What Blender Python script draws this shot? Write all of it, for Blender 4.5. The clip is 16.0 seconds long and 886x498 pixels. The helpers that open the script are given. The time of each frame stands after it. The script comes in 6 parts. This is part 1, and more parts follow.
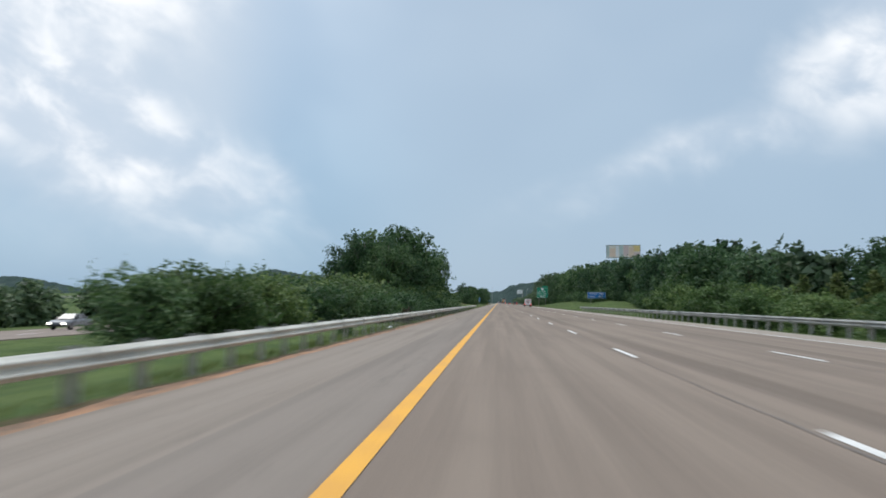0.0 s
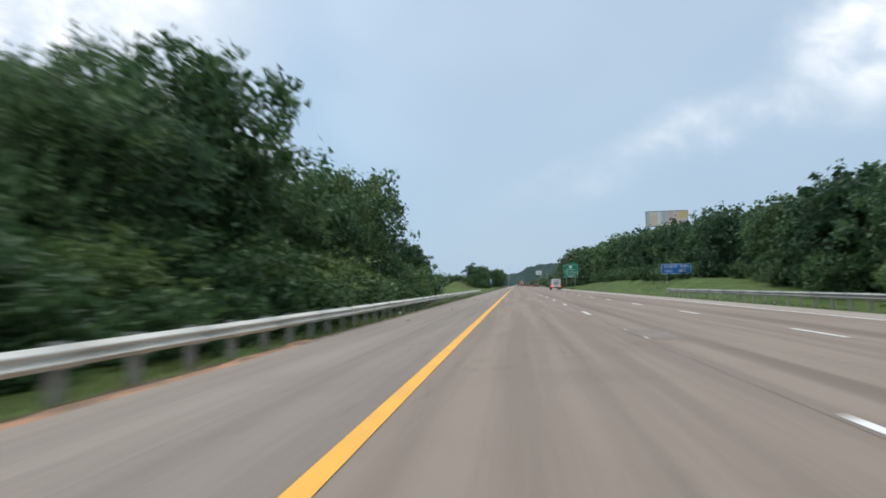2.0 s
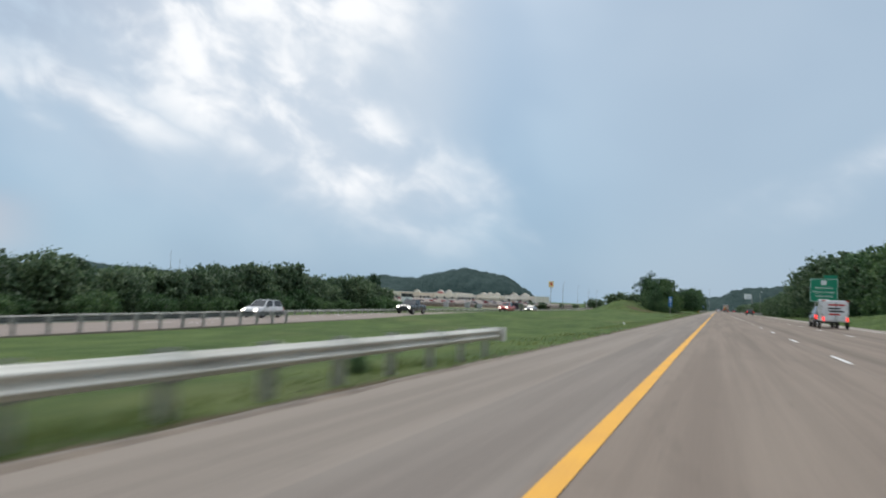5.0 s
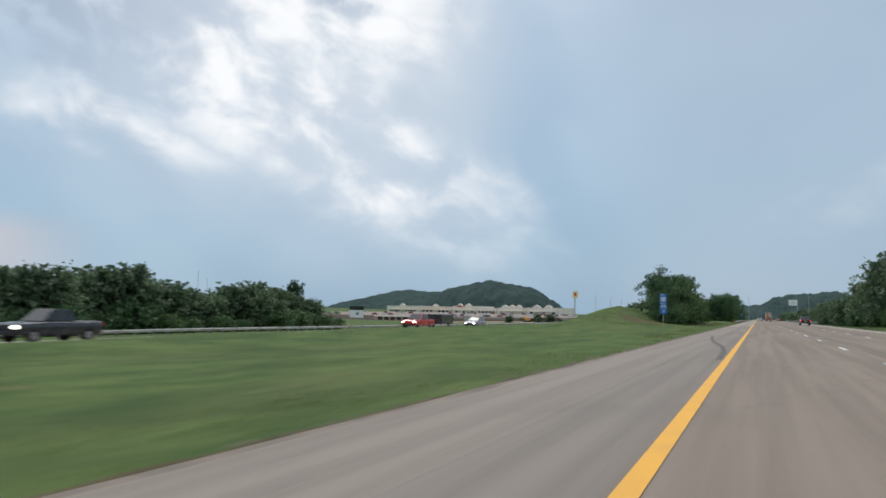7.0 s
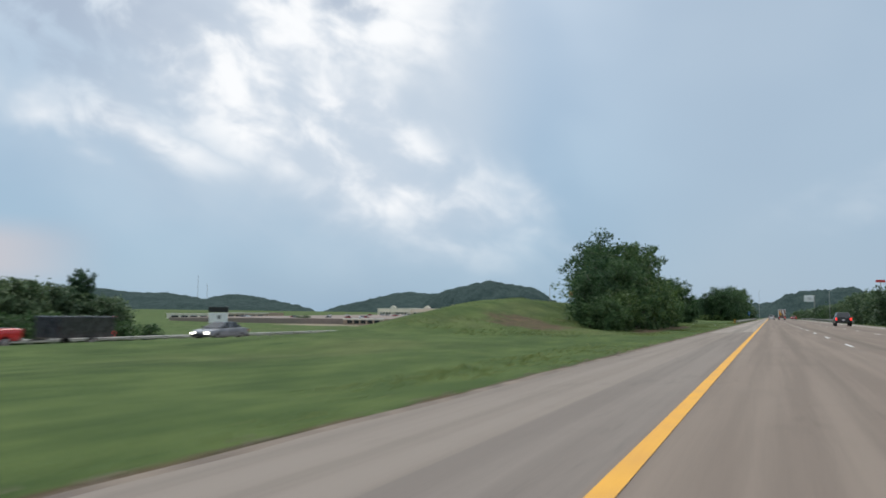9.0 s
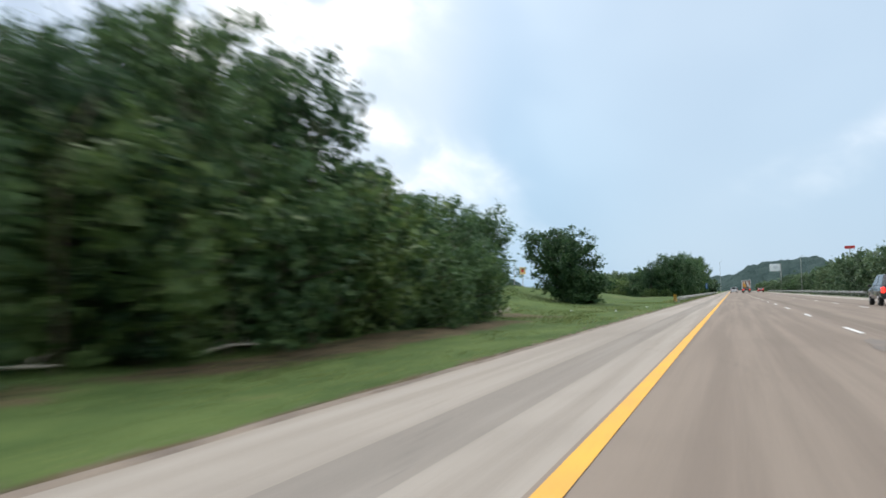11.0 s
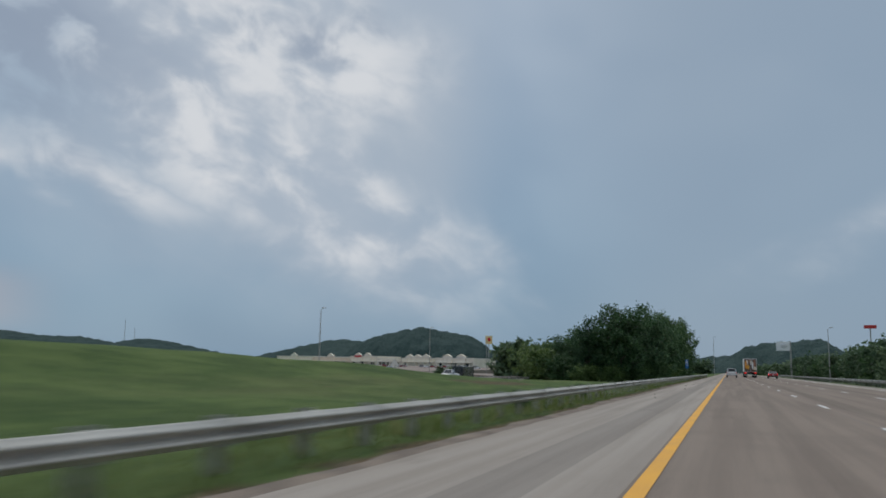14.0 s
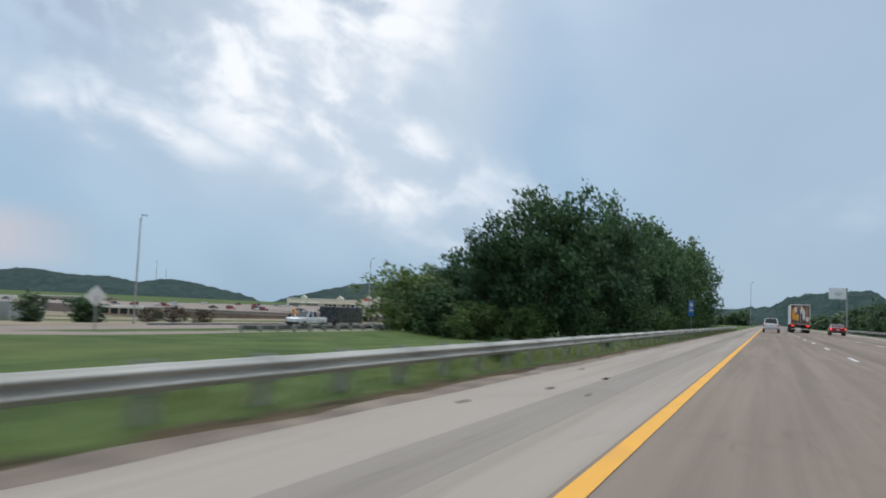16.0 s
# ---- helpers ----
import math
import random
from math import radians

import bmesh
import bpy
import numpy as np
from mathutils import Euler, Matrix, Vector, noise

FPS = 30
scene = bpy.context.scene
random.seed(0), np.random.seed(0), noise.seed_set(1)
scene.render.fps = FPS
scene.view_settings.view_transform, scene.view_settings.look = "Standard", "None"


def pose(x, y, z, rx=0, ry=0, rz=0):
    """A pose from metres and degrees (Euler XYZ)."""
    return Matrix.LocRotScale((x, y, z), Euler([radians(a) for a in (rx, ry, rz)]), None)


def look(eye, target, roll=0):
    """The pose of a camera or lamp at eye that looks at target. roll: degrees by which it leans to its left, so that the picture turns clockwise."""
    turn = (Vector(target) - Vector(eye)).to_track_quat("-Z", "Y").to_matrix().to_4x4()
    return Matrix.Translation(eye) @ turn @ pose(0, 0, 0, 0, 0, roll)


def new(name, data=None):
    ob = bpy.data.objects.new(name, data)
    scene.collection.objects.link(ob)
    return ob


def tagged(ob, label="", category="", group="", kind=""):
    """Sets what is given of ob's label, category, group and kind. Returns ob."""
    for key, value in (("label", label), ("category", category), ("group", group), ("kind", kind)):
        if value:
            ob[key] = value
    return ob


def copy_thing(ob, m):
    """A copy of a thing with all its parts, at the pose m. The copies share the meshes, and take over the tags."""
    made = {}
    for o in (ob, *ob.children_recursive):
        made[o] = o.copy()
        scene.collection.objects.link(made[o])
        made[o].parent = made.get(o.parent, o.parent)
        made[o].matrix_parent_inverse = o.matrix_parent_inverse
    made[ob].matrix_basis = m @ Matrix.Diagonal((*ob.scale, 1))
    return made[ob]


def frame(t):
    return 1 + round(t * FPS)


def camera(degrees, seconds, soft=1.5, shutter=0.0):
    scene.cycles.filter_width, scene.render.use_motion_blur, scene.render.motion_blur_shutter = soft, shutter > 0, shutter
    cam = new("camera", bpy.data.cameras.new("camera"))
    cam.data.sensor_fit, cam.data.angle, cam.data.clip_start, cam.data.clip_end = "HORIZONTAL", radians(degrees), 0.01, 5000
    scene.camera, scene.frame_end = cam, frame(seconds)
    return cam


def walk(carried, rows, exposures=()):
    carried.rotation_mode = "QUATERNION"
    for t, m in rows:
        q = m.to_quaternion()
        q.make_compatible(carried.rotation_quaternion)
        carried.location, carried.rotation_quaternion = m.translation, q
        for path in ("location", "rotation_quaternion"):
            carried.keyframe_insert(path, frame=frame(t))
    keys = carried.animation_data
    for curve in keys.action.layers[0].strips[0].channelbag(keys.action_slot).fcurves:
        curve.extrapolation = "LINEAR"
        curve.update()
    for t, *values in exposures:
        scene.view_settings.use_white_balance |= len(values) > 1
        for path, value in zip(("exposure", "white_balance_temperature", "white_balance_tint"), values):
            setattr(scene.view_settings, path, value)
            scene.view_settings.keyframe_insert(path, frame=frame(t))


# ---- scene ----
# Camera: a drive at about 30 m/s in the inner lane, 1.07 m above the road
DRIVE = [
    (0, 0.91, 0.25, 4.01, 3.85, -0.86),
    (0.5, 0.88, 15.37, 4.05, 4.27, -0.99),
    (1, 0.94, 31.03, 4.95, 3.83, -0.41),
    (1.5, 1.00, 46.38, 5.12, 3.05, 0.74),
    (2, 1.12, 61.72, 5.29, 2.69, 0.64),
    (2.5, 1.21, 76.98, 5.15, 2.33, -0.86),
    (3, 1.23, 92.96, 5.96, 1.87, -1.41),
    (3.5, 1.24, 108.62, 5.90, 1.28, -1.55),
    (4, 1.16, 124.27, 5.85, 0.83, -1.13),
    (4.3, 1.09, 133.60, 6.18, 0.67, -1.81),
    (4.5, 1.06, 139.86, 12.05, 0.59, -2.18),
    (4.7, 0.98, 146.09, 15.62, 1.70, -2.38),
    (5, 0.89, 155.44, 19.23, 3.64, -2.35),
    (5.2, 0.87, 161.56, 19.69, 4.43, -1.56),
    (7.3, 0.73, 225.41, 22.06, 4.74, -1.17),
    (7.5, 0.73, 231.45, 22.21, 4.92, -1.21),
    (8, 0.77, 246.71, 22.33, 4.84, -1.44),
    (8.2, 0.81, 252.75, 22.62, 4.77, -1.25),
    (10.3, 1.02, 316.16, 21.28, 4.73, 1.28),
    (10.5, 1.02, 322.29, 20.86, 4.06, 1.24),
    (11, 0.95, 337.66, 20.21, 3.47, 1.35),
    (11.5, 0.92, 352.60, 20.02, 4.00, 1.91),
    (12, 0.84, 367.77, 20.49, 3.59, 0.49),
    (12.5, 0.90, 382.77, 20.52, 4.03, 0.91),
    (13, 0.88, 397.96, 20.26, 3.78, 0.29),
    (13.5, 0.88, 412.76, 20.52, 5.77, -0.57),
    (14, 0.77, 427.83, 19.73, 8.52, -1.15),
    (14.5, 0.85, 442.84, 19.99, 5.70, -1.35),
    (15, 0.93, 458.09, 20.56, 5.68, -2.71),
    (15.5, 1.06, 473.00, 21.69, 5.72, -2.25),
    (16, 1.06, 488.30, 22.39, 4.57, -2.23),
]
cam = camera(58.9, 16.0, soft=1.7, shutter=0.48)
walk(cam, [(t, pose(x, y, 1.067, 90 + pitch, roll, yaw)) for t, x, y, yaw, pitch, roll in DRIVE],
     exposures=[(0, 0.0, 6380, 10), (1.5, 0.05, 6380, 10), (2.5, 0.25, 6380, 10), (4.0, 0.22, 6380, 10), (4.5, 0.1, 6460, 10), (5.0, -0.05, 6460, 10),
                (8.2, -0.1, 6460, 10), (10.4, 0.1, 6460, 10), (11.0, 0.4, 6520, 10), (11.5, 0.35, 6520, 10), (12.0, 0.05, 6520, 10), (12.5, -0.25, 6450, 10),
                (13.0, 0.12, 6450, 10), (13.5, -0.1, 6450, 10), (14.0, -0.66, 6280, 10), (14.5, -0.38, 6280, 10), (15.0, -0.27, 6280, 10), (16.0, -0.1, 6280, 10)])

# ---- sky and sun ----


def link(nt, a, b):
    nt.links.new(a, b)


def math_node(nt, op, a, b=None, c=None, clamp=False):
    n = nt.nodes.new("ShaderNodeMath")
    n.operation, n.use_clamp = op, clamp
    for i, v in enumerate((a, b, c)):
        if v is None:
            continue
        if isinstance(v, (int, float)):
            n.inputs[i].default_value = v
        else:
            nt.links.new(v, n.inputs[i])
    return n.outputs[0]


def ramp(nt, value, lo, hi, a=0.0, b=1.0):
    n = nt.nodes.new("ShaderNodeMapRange")
    n.interpolation_type = "SMOOTHSTEP"
    nt.links.new(value, n.inputs["Value"])
    for k, v in zip(("From Min", "From Max", "To Min", "To Max"), (lo, hi, a, b)):
        n.inputs[k].default_value = v
    return n.outputs["Result"]


def mix_rgb(nt, fac, a, b, blend="MIX"):
    n = nt.nodes.new("ShaderNodeMix")
    n.data_type, n.blend_type = "RGBA", blend
    for socket, v in ((n.inputs[0], fac), (n.inputs[6], a), (n.inputs[7], b)):
        if isinstance(v, (int, float)):
            socket.default_value = v
        elif isinstance(v, tuple):
            socket.default_value = (*v, 1.0) if len(v) == 3 else v
        else:
            nt.links.new(v, socket)
    return n.outputs[2]


def noise_tex(nt, vector, scale, detail=4.0, rough=0.55, distortion=0.0):
    n = nt.nodes.new("ShaderNodeTexNoise")
    n.inputs["Scale"].default_value, n.inputs["Detail"].default_value = scale, detail
    n.inputs["Roughness"].default_value, n.inputs["Distortion"].default_value = rough, distortion
    if vector is not None:
        nt.links.new(vector, n.inputs["Vector"])
    return n.outputs["Fac"]


def build_sky():
    world = bpy.data.worlds.new("sky")
    world.use_nodes = True
    scene.world = world
    nt = world.node_tree
    nt.nodes.clear()
    coord = nt.nodes.new("ShaderNodeTexCoord").outputs["Generated"]
    sep = nt.nodes.new("ShaderNodeSeparateXYZ")
    link(nt, coord, sep.inputs[0])
    x, y, z = sep.outputs
    # bearing to the left of the road and height above the horizon, in radians
    az = math_node(nt, "MULTIPLY", math_node(nt, "ARCTAN2", x, y), -1.0)
    el = math_node(nt, "ARCSINE", z)
    sky = nt.nodes.new("ShaderNodeTexSky")
    sky.sky_type, sky.sun_disc = "NISHITA", False
    sky.sun_elevation, sky.sun_rotation = radians(38), radians(-35)
    sky.air_density, sky.dust_density, sky.ozone_density = 1.0, 2.0, 1.0
    clear = mix_rgb(nt, 1.0, sky.outputs[0], (0.10, 0.10, 0.10), "MULTIPLY")
    # a sheet of grey-blue cloud with broad soft shapes
    u = math_node(nt, "ADD", math_node(nt, "MULTIPLY", az, 2.7), math_node(nt, "MULTIPLY", el, 0.6))
    v = math_node(nt, "ADD", math_node(nt, "MULTIPLY", el, 3.8), math_node(nt, "MULTIPLY", az, -1.0))
    comb = nt.nodes.new("ShaderNodeCombineXYZ")
    link(nt, u, comb.inputs[0]), link(nt, v, comb.inputs[1])
    comb.inputs[2].default_value = 2.7
    broad = noise_tex(nt, comb.outputs[0], 1.3, 2.0, 0.45, 0.2)
    fine = noise_tex(nt, comb.outputs[0], 2.1, 4.0, 0.5, 0.35)
    wisps = noise_tex(nt, comb.outputs[0], 5.0, 4.0, 0.5, 0.3)
    other = noise_tex(nt, comb.outputs[0], 3.1, 3.0, 0.5, 0.6)
    # the banks' outlines wander
    far_az = math_node(nt, "ADD", az, math_node(nt, "MULTIPLY", math_node(nt, "SUBTRACT", other, 0.5), 0.20))
    far_el = math_node(nt, "ADD", el, math_node(nt, "MULTIPLY", math_node(nt, "SUBTRACT", fine, 0.5), 0.13))

    def bank(az0, el0, length, width, slope):
        """A long soft bank round (az0, el0), climbing by slope."""
        k = 1 / math.sqrt(1 + slope * slope)
        dx, dy = math_node(nt, "SUBTRACT", far_az, az0), math_node(nt, "SUBTRACT", far_el, el0)
        a = math_node(nt, "ADD", math_node(nt, "MULTIPLY", dx, k / length), math_node(nt, "MULTIPLY", dy, k * slope / length))
        b = math_node(nt, "ADD", math_node(nt, "MULTIPLY", dx, -k * slope / width), math_node(nt, "MULTIPLY", dy, k / width))
        return math_node(nt, "EXPONENT", math_node(nt, "MULTIPLY", math_node(nt, "ADD", math_node(nt, "MULTIPLY", a, a), math_node(nt, "MULTIPLY", b, b)), -1.0))

    def most(*values):
        out = values[0]
        for value in values[1:]:
            out = math_node(nt, "MAXIMUM", out, value)
        return out

    grey = mix_rgb(nt, ramp(nt, el, 0.02, 0.50), (0.285, 0.462, 0.640), (0.485, 0.612, 0.760))
    grey = mix_rgb(nt, ramp(nt, broad, 0.38, 0.66), grey, mix_rgb(nt, 1.0, grey, (1.2, 1.14, 1.09), "MULTIPLY"))
    grey = mix_rgb(nt, math_node(nt, "MULTIPLY", ramp(nt, az, 0.30, 0.0), 0.68), grey, (0.430, 0.545, 0.668))
    base = mix_rgb(nt, 0.92, clear, grey)
    # a thin pale veil that ends at an upright edge over the median
    veil = math_node(nt, "MULTIPLY", most(bank(0.48, 0.34, 0.30, 0.18, 0.3), math_node(nt, "MULTIPLY", bank(0.60, 0.18, 0.30, 0.080, 0.25), 0.75)), ramp(nt, az, 0.25, 0.38))
    colour = mix_rgb(nt, math_node(nt, "MULTIPLY", veil, 0.85), base, (0.640, 0.722, 0.812))
    # bright broken banks: one climbs away from the road on the median side, one lies low on the outer side
    amount = most(bank(0.57, 0.25, 0.28, 0.085, 0.57), bank(0.58, 0.38, 0.20, 0.095, 0.1),
                  math_node(nt, "MULTIPLY", bank(0.46, 0.135, 0.17, 0.030, 0.15), 0.55), math_node(nt, "MULTIPLY", bank(0.78, 0.225, 0.14, 0.035, 0.2), 0.6),
                  math_node(nt, "MULTIPLY", bank(-0.46, 0.285, 0.16, 0.070, -0.44), 0.72), math_node(nt, "MULTIPLY", bank(-0.24, 0.19, 0.22, 0.040, -0.30), 0.42),
                  math_node(nt, "MULTIPLY", ramp(nt, el, 0.42, 0.70), 0.7))
    puff = ramp(nt, math_node(nt, "ADD", math_node(nt, "MULTIPLY", fine, 0.55), math_node(nt, "MULTIPLY", wisps, 0.45)), 0.34, 0.60)
    mask = math_node(nt, "MULTIPLY", ramp(nt, amount, 0.08, 0.80), math_node(nt, "ADD", math_node(nt, "MULTIPLY", puff, 0.56), 0.47), clamp=True)
    cloud = mix_rgb(nt, ramp(nt, math_node(nt, "ADD", math_node(nt, "MULTIPLY", wisps, 0.5), math_node(nt, "MULTIPLY", fine, 0.5)), 0.41, 0.60), (0.685, 0.76, 0.85), (1.03, 1.045, 1.06))
    colour = mix_rgb(nt, mask, colour, cloud)
    # darker ragged cloud high over the median
    dull = math_node(nt, "MULTIPLY", math_node(nt, "MULTIPLY", most(bank(0.88, 0.36, 0.16, 0.10, 0.3), math_node(nt, "MULTIPLY", bank(0.52, 0.40, 0.10, 0.03, 0.0), 0.8)),
                     ramp(nt, math_node(nt, "ADD", math_node(nt, "MULTIPLY", wisps, 0.5), math_node(nt, "MULTIPLY", fine, 0.5)), 0.56, 0.44)), 0.75)
    colour = mix_rgb(nt, dull, colour, (0.39, 0.47, 0.60))
    # a faint warm glow low in the west
    glow = math_node(nt, "MULTIPLY", math_node(nt, "MULTIPLY", ramp(nt, math_node(nt, "ABSOLUTE", math_node(nt, "SUBTRACT", az, 0.95)), 0.17, 0.02),
                     ramp(nt, math_node(nt, "ABSOLUTE", math_node(nt, "SUBTRACT", el, 0.065)), 0.05, 0.01)), 0.6)
    colour = mix_rgb(nt, glow, colour, (0.72, 0.63, 0.63))
    # the cloud sheet is brightest overhead
    lift = ramp(nt, el, 0.45, 1.4, 1.0, 2.1)
    bg = nt.nodes.new("ShaderNodeBackground")
    link(nt, colour, bg.inputs["Color"])
    link(nt, lift, bg.inputs["Strength"])
    out = nt.nodes.new("ShaderNodeOutputWorld")
    link(nt, bg.outputs[0], out.inputs["Surface"])


build_sky()
sun = new("sun", bpy.data.lights.new("sun", "SUN"))
sun.data.energy, sun.data.angle, sun.data.color = 1.1, radians(25), (1.0, 0.96, 0.9)
sun.matrix_world = look((0, 0, 200), (90, -130, 0))

# ---- materials ----


def principled(name, rough=0.6, metal=0.0, spec=0.4):
    m = bpy.data.materials.new(name)
    m.use_nodes = True
    nt = m.node_tree
    bsdf = nt.nodes["Principled BSDF"]
    bsdf.inputs["Roughness"].default_value, bsdf.inputs["Metallic"].default_value = rough, metal
    bsdf.inputs["Specular IOR Level"].default_value = spec
    return m, nt, bsdf


def surface(name, dark, light, rough=0.7, metal=0.0, scale=3.0, fine=40.0, bump=0.15, depth=0.01, spec=0.35, stretch=None, rnd=0.0, space="Object"):
    """Two-scale mottled material with a fine relief."""
    m, nt, bsdf = principled(name, rough, metal, spec)
    vec = nt.nodes.new("ShaderNodeTexCoord").outputs["Object"]
    if stretch:
        mp = nt.nodes.new("ShaderNodeMapping")
        mp.inputs["Scale"].default_value = stretch
        link(nt, vec, mp.inputs["Vector"])
        vec = mp.outputs[0]
    a, b = noise_tex(nt, vec, scale, 4.0), noise_tex(nt, vec, fine, 3.0)
    f = ramp(nt, math_node(nt, "ADD", math_node(nt, "MULTIPLY", a, 0.65), math_node(nt, "MULTIPLY", b, 0.35)), 0.35, 0.65)
    if rnd:
        info = nt.nodes.new("ShaderNodeObjectInfo")
        f = math_node(nt, "ADD", f, math_node(nt, "MULTIPLY", math_node(nt, "SUBTRACT", info.outputs["Random"], 0.5), rnd), clamp=True)
    link(nt, mix_rgb(nt, f, dark, light), bsdf.inputs["Base Color"])
    link(nt, ramp(nt, a, 0.3, 0.7, max(0.02, rough - 0.1), min(1.0, rough + 0.1)), bsdf.inputs["Roughness"])
    if bump:
        bp = nt.nodes.new("ShaderNodeBump")
        bp.inputs["Strength"].default_value, bp.inputs["Distance"].default_value = bump, depth
        link(nt, b, bp.inputs["Height"])
        link(nt, bp.outputs[0], bsdf.inputs["Normal"])
    return m


def paint(name, colour, rough=0.35, metal=0.0):
    return surface(name, tuple(c * 0.88 for c in colour), colour, rough, metal, 2.0, 30.0, 0.03, 0.002, 0.5)


def lit(name, colour, strength):
    m, nt, bsdf = principled(name, 0.3)
    bsdf.inputs["Base Color"].default_value = (*colour, 1)
    bsdf.inputs["Emission Color"].default_value = (*colour, 1)
    bsdf.inputs["Emission Strength"].default_value = strength
    return m


def foliage(name, dark, light, tip):
    """Leaves: each leaf its own shade, with light passing through."""
    m, nt, bsdf = principled(name, 0.55, 0.0, 0.25)
    geo = nt.nodes.new("ShaderNodeNewGeometry")
    info = nt.nodes.new("ShaderNodeObjectInfo")
    vec = nt.nodes.new("ShaderNodeTexCoord").outputs["Object"]
    big = noise_tex(nt, vec, 0.6, 3.0)
    col = mix_rgb(nt, ramp(nt, math_node(nt, "ADD", math_node(nt, "MULTIPLY", geo.outputs["Random Per Island"], 0.45), math_node(nt, "MULTIPLY", big, 0.55)), 0.25, 0.75), dark, light)
    col = mix_rgb(nt, math_node(nt, "MULTIPLY", ramp(nt, geo.outputs["Random Per Island"], 0.8, 1.0), 0.6), col, tip)
    hue = nt.nodes.new("ShaderNodeHueSaturation")
    link(nt, col, hue.inputs["Color"])
    link(nt, ramp(nt, info.outputs["Random"], 0.0, 1.0, 0.75, 1.3), hue.inputs["Value"])
    link(nt, ramp(nt, info.outputs["Random"], 0.0, 1.0, 0.515, 0.485), hue.inputs["Hue"])
    link(nt, hue.outputs[0], bsdf.inputs["Base Color"])
    tr = nt.nodes.new("ShaderNodeBsdfTranslucent")
    link(nt, hue.outputs[0], tr.inputs["Color"])
    mx = nt.nodes.new("ShaderNodeMixShader")
    mx.inputs[0].default_value = 0.38
    link(nt, bsdf.outputs[0], mx.inputs[1]), link(nt, tr.outputs[0], mx.inputs[2])
    link(nt, mx.outputs[0], nt.nodes["Material Output"].inputs["Surface"])
    return m


def pavement_material(name, dark, light, track, bands=()):
    """Worn pavement: long streaks along the lanes, fine aggregate, cracks and patches."""
    m, nt, bsdf = principled(name, 0.88, 0.0, 0.15)
    vec = nt.nodes.new("ShaderNodeTexCoord").outputs["Object"]
    mp = nt.nodes.new("ShaderNodeMapping")
    mp.inputs["Scale"].default_value = (1.6, 0.035, 1.0)
    link(nt, vec, mp.inputs["Vector"])
    long = noise_tex(nt, mp.outputs[0], 1.3, 4.0)
    patch = noise_tex(nt, vec, 0.22, 5.0, 0.6)
    grit = noise_tex(nt, vec, 38.0, 3.0, 0.7)
    col = mix_rgb(nt, ramp(nt, long, 0.35, 0.65), dark, light)
    col = mix_rgb(nt, math_node(nt, "MULTIPLY", ramp(nt, patch, 0.52, 0.75), 0.5), col, track)
    col = mix_rgb(nt, math_node(nt, "MULTIPLY", ramp(nt, grit, 0.35, 0.75), 0.35), col, tuple(c * 1.35 for c in light))
    # dark streaks of oil and worn tar along the lanes: middle and half width
    if bands:
        sep = nt.nodes.new("ShaderNodeSeparateXYZ")
        link(nt, vec, sep.inputs[0])
        for mid, half in bands:
            away = math_node(nt, "ABSOLUTE", math_node(nt, "SUBTRACT", sep.outputs[0], mid))
            away = math_node(nt, "ADD", away, math_node(nt, "MULTIPLY", math_node(nt, "SUBTRACT", long, 0.5), 0.5))
            col = mix_rgb(nt, math_node(nt, "MULTIPLY", ramp(nt, away, half, half * 0.3), 0.42 if mid > 3 else 0.16), col, tuple(c * 0.62 for c in dark))
    crack = nt.nodes.new("ShaderNodeTexVoronoi")
    crack.feature = "DISTANCE_TO_EDGE"
    crack.inputs["Scale"].default_value = 0.16
    wob = nt.nodes.new("ShaderNodeTexNoise")
    wob.inputs["Scale"].default_value = 1.2
    add = nt.nodes.new("ShaderNodeVectorMath")
    link(nt, vec, add.inputs[0]), link(nt, wob.outputs["Color"], add.inputs[1])
    link(nt, add.outputs[0], crack.inputs["Vector"])
    link(nt, vec, wob.inputs["Vector"])
    line = math_node(nt, "MULTIPLY", ramp(nt, crack.outputs["Distance"], 0.005, 0.0), 0.22)
    col = mix_rgb(nt, line, col, tuple(c * 0.35 for c in dark))
    link(nt, col, bsdf.inputs["Base Color"])
    bp = nt.nodes.new("ShaderNodeBump")
    bp.inputs["Strength"].default_value, bp.inputs["Distance"].default_value = 0.35, 0.006
    link(nt, grit, bp.inputs["Height"])
    link(nt, bp.outputs[0], bsdf.inputs["Normal"])
    return m


WORN = [(-3.3, 300.0, 0.42, 90000.0), (-3.6, 40.0, 0.8, 60.0), (-3.55, 126.0, 0.65, 52.0), (-3.55, 535.0, 0.75, 120.0), (-10.6, 379.6, 3.4, 2.9), (-13.8, 378.0, 3.2, 3.4), (-8.0, 359.0, 1.3, 15.0), (-8.0, 341.0, 1.2, 7.0), (-15.0, 332.0, 3.2, 5.0), (-13.6, 478.0, 2.3, 7.5), (-6.4, 129.0, 1.2, 10.0)]


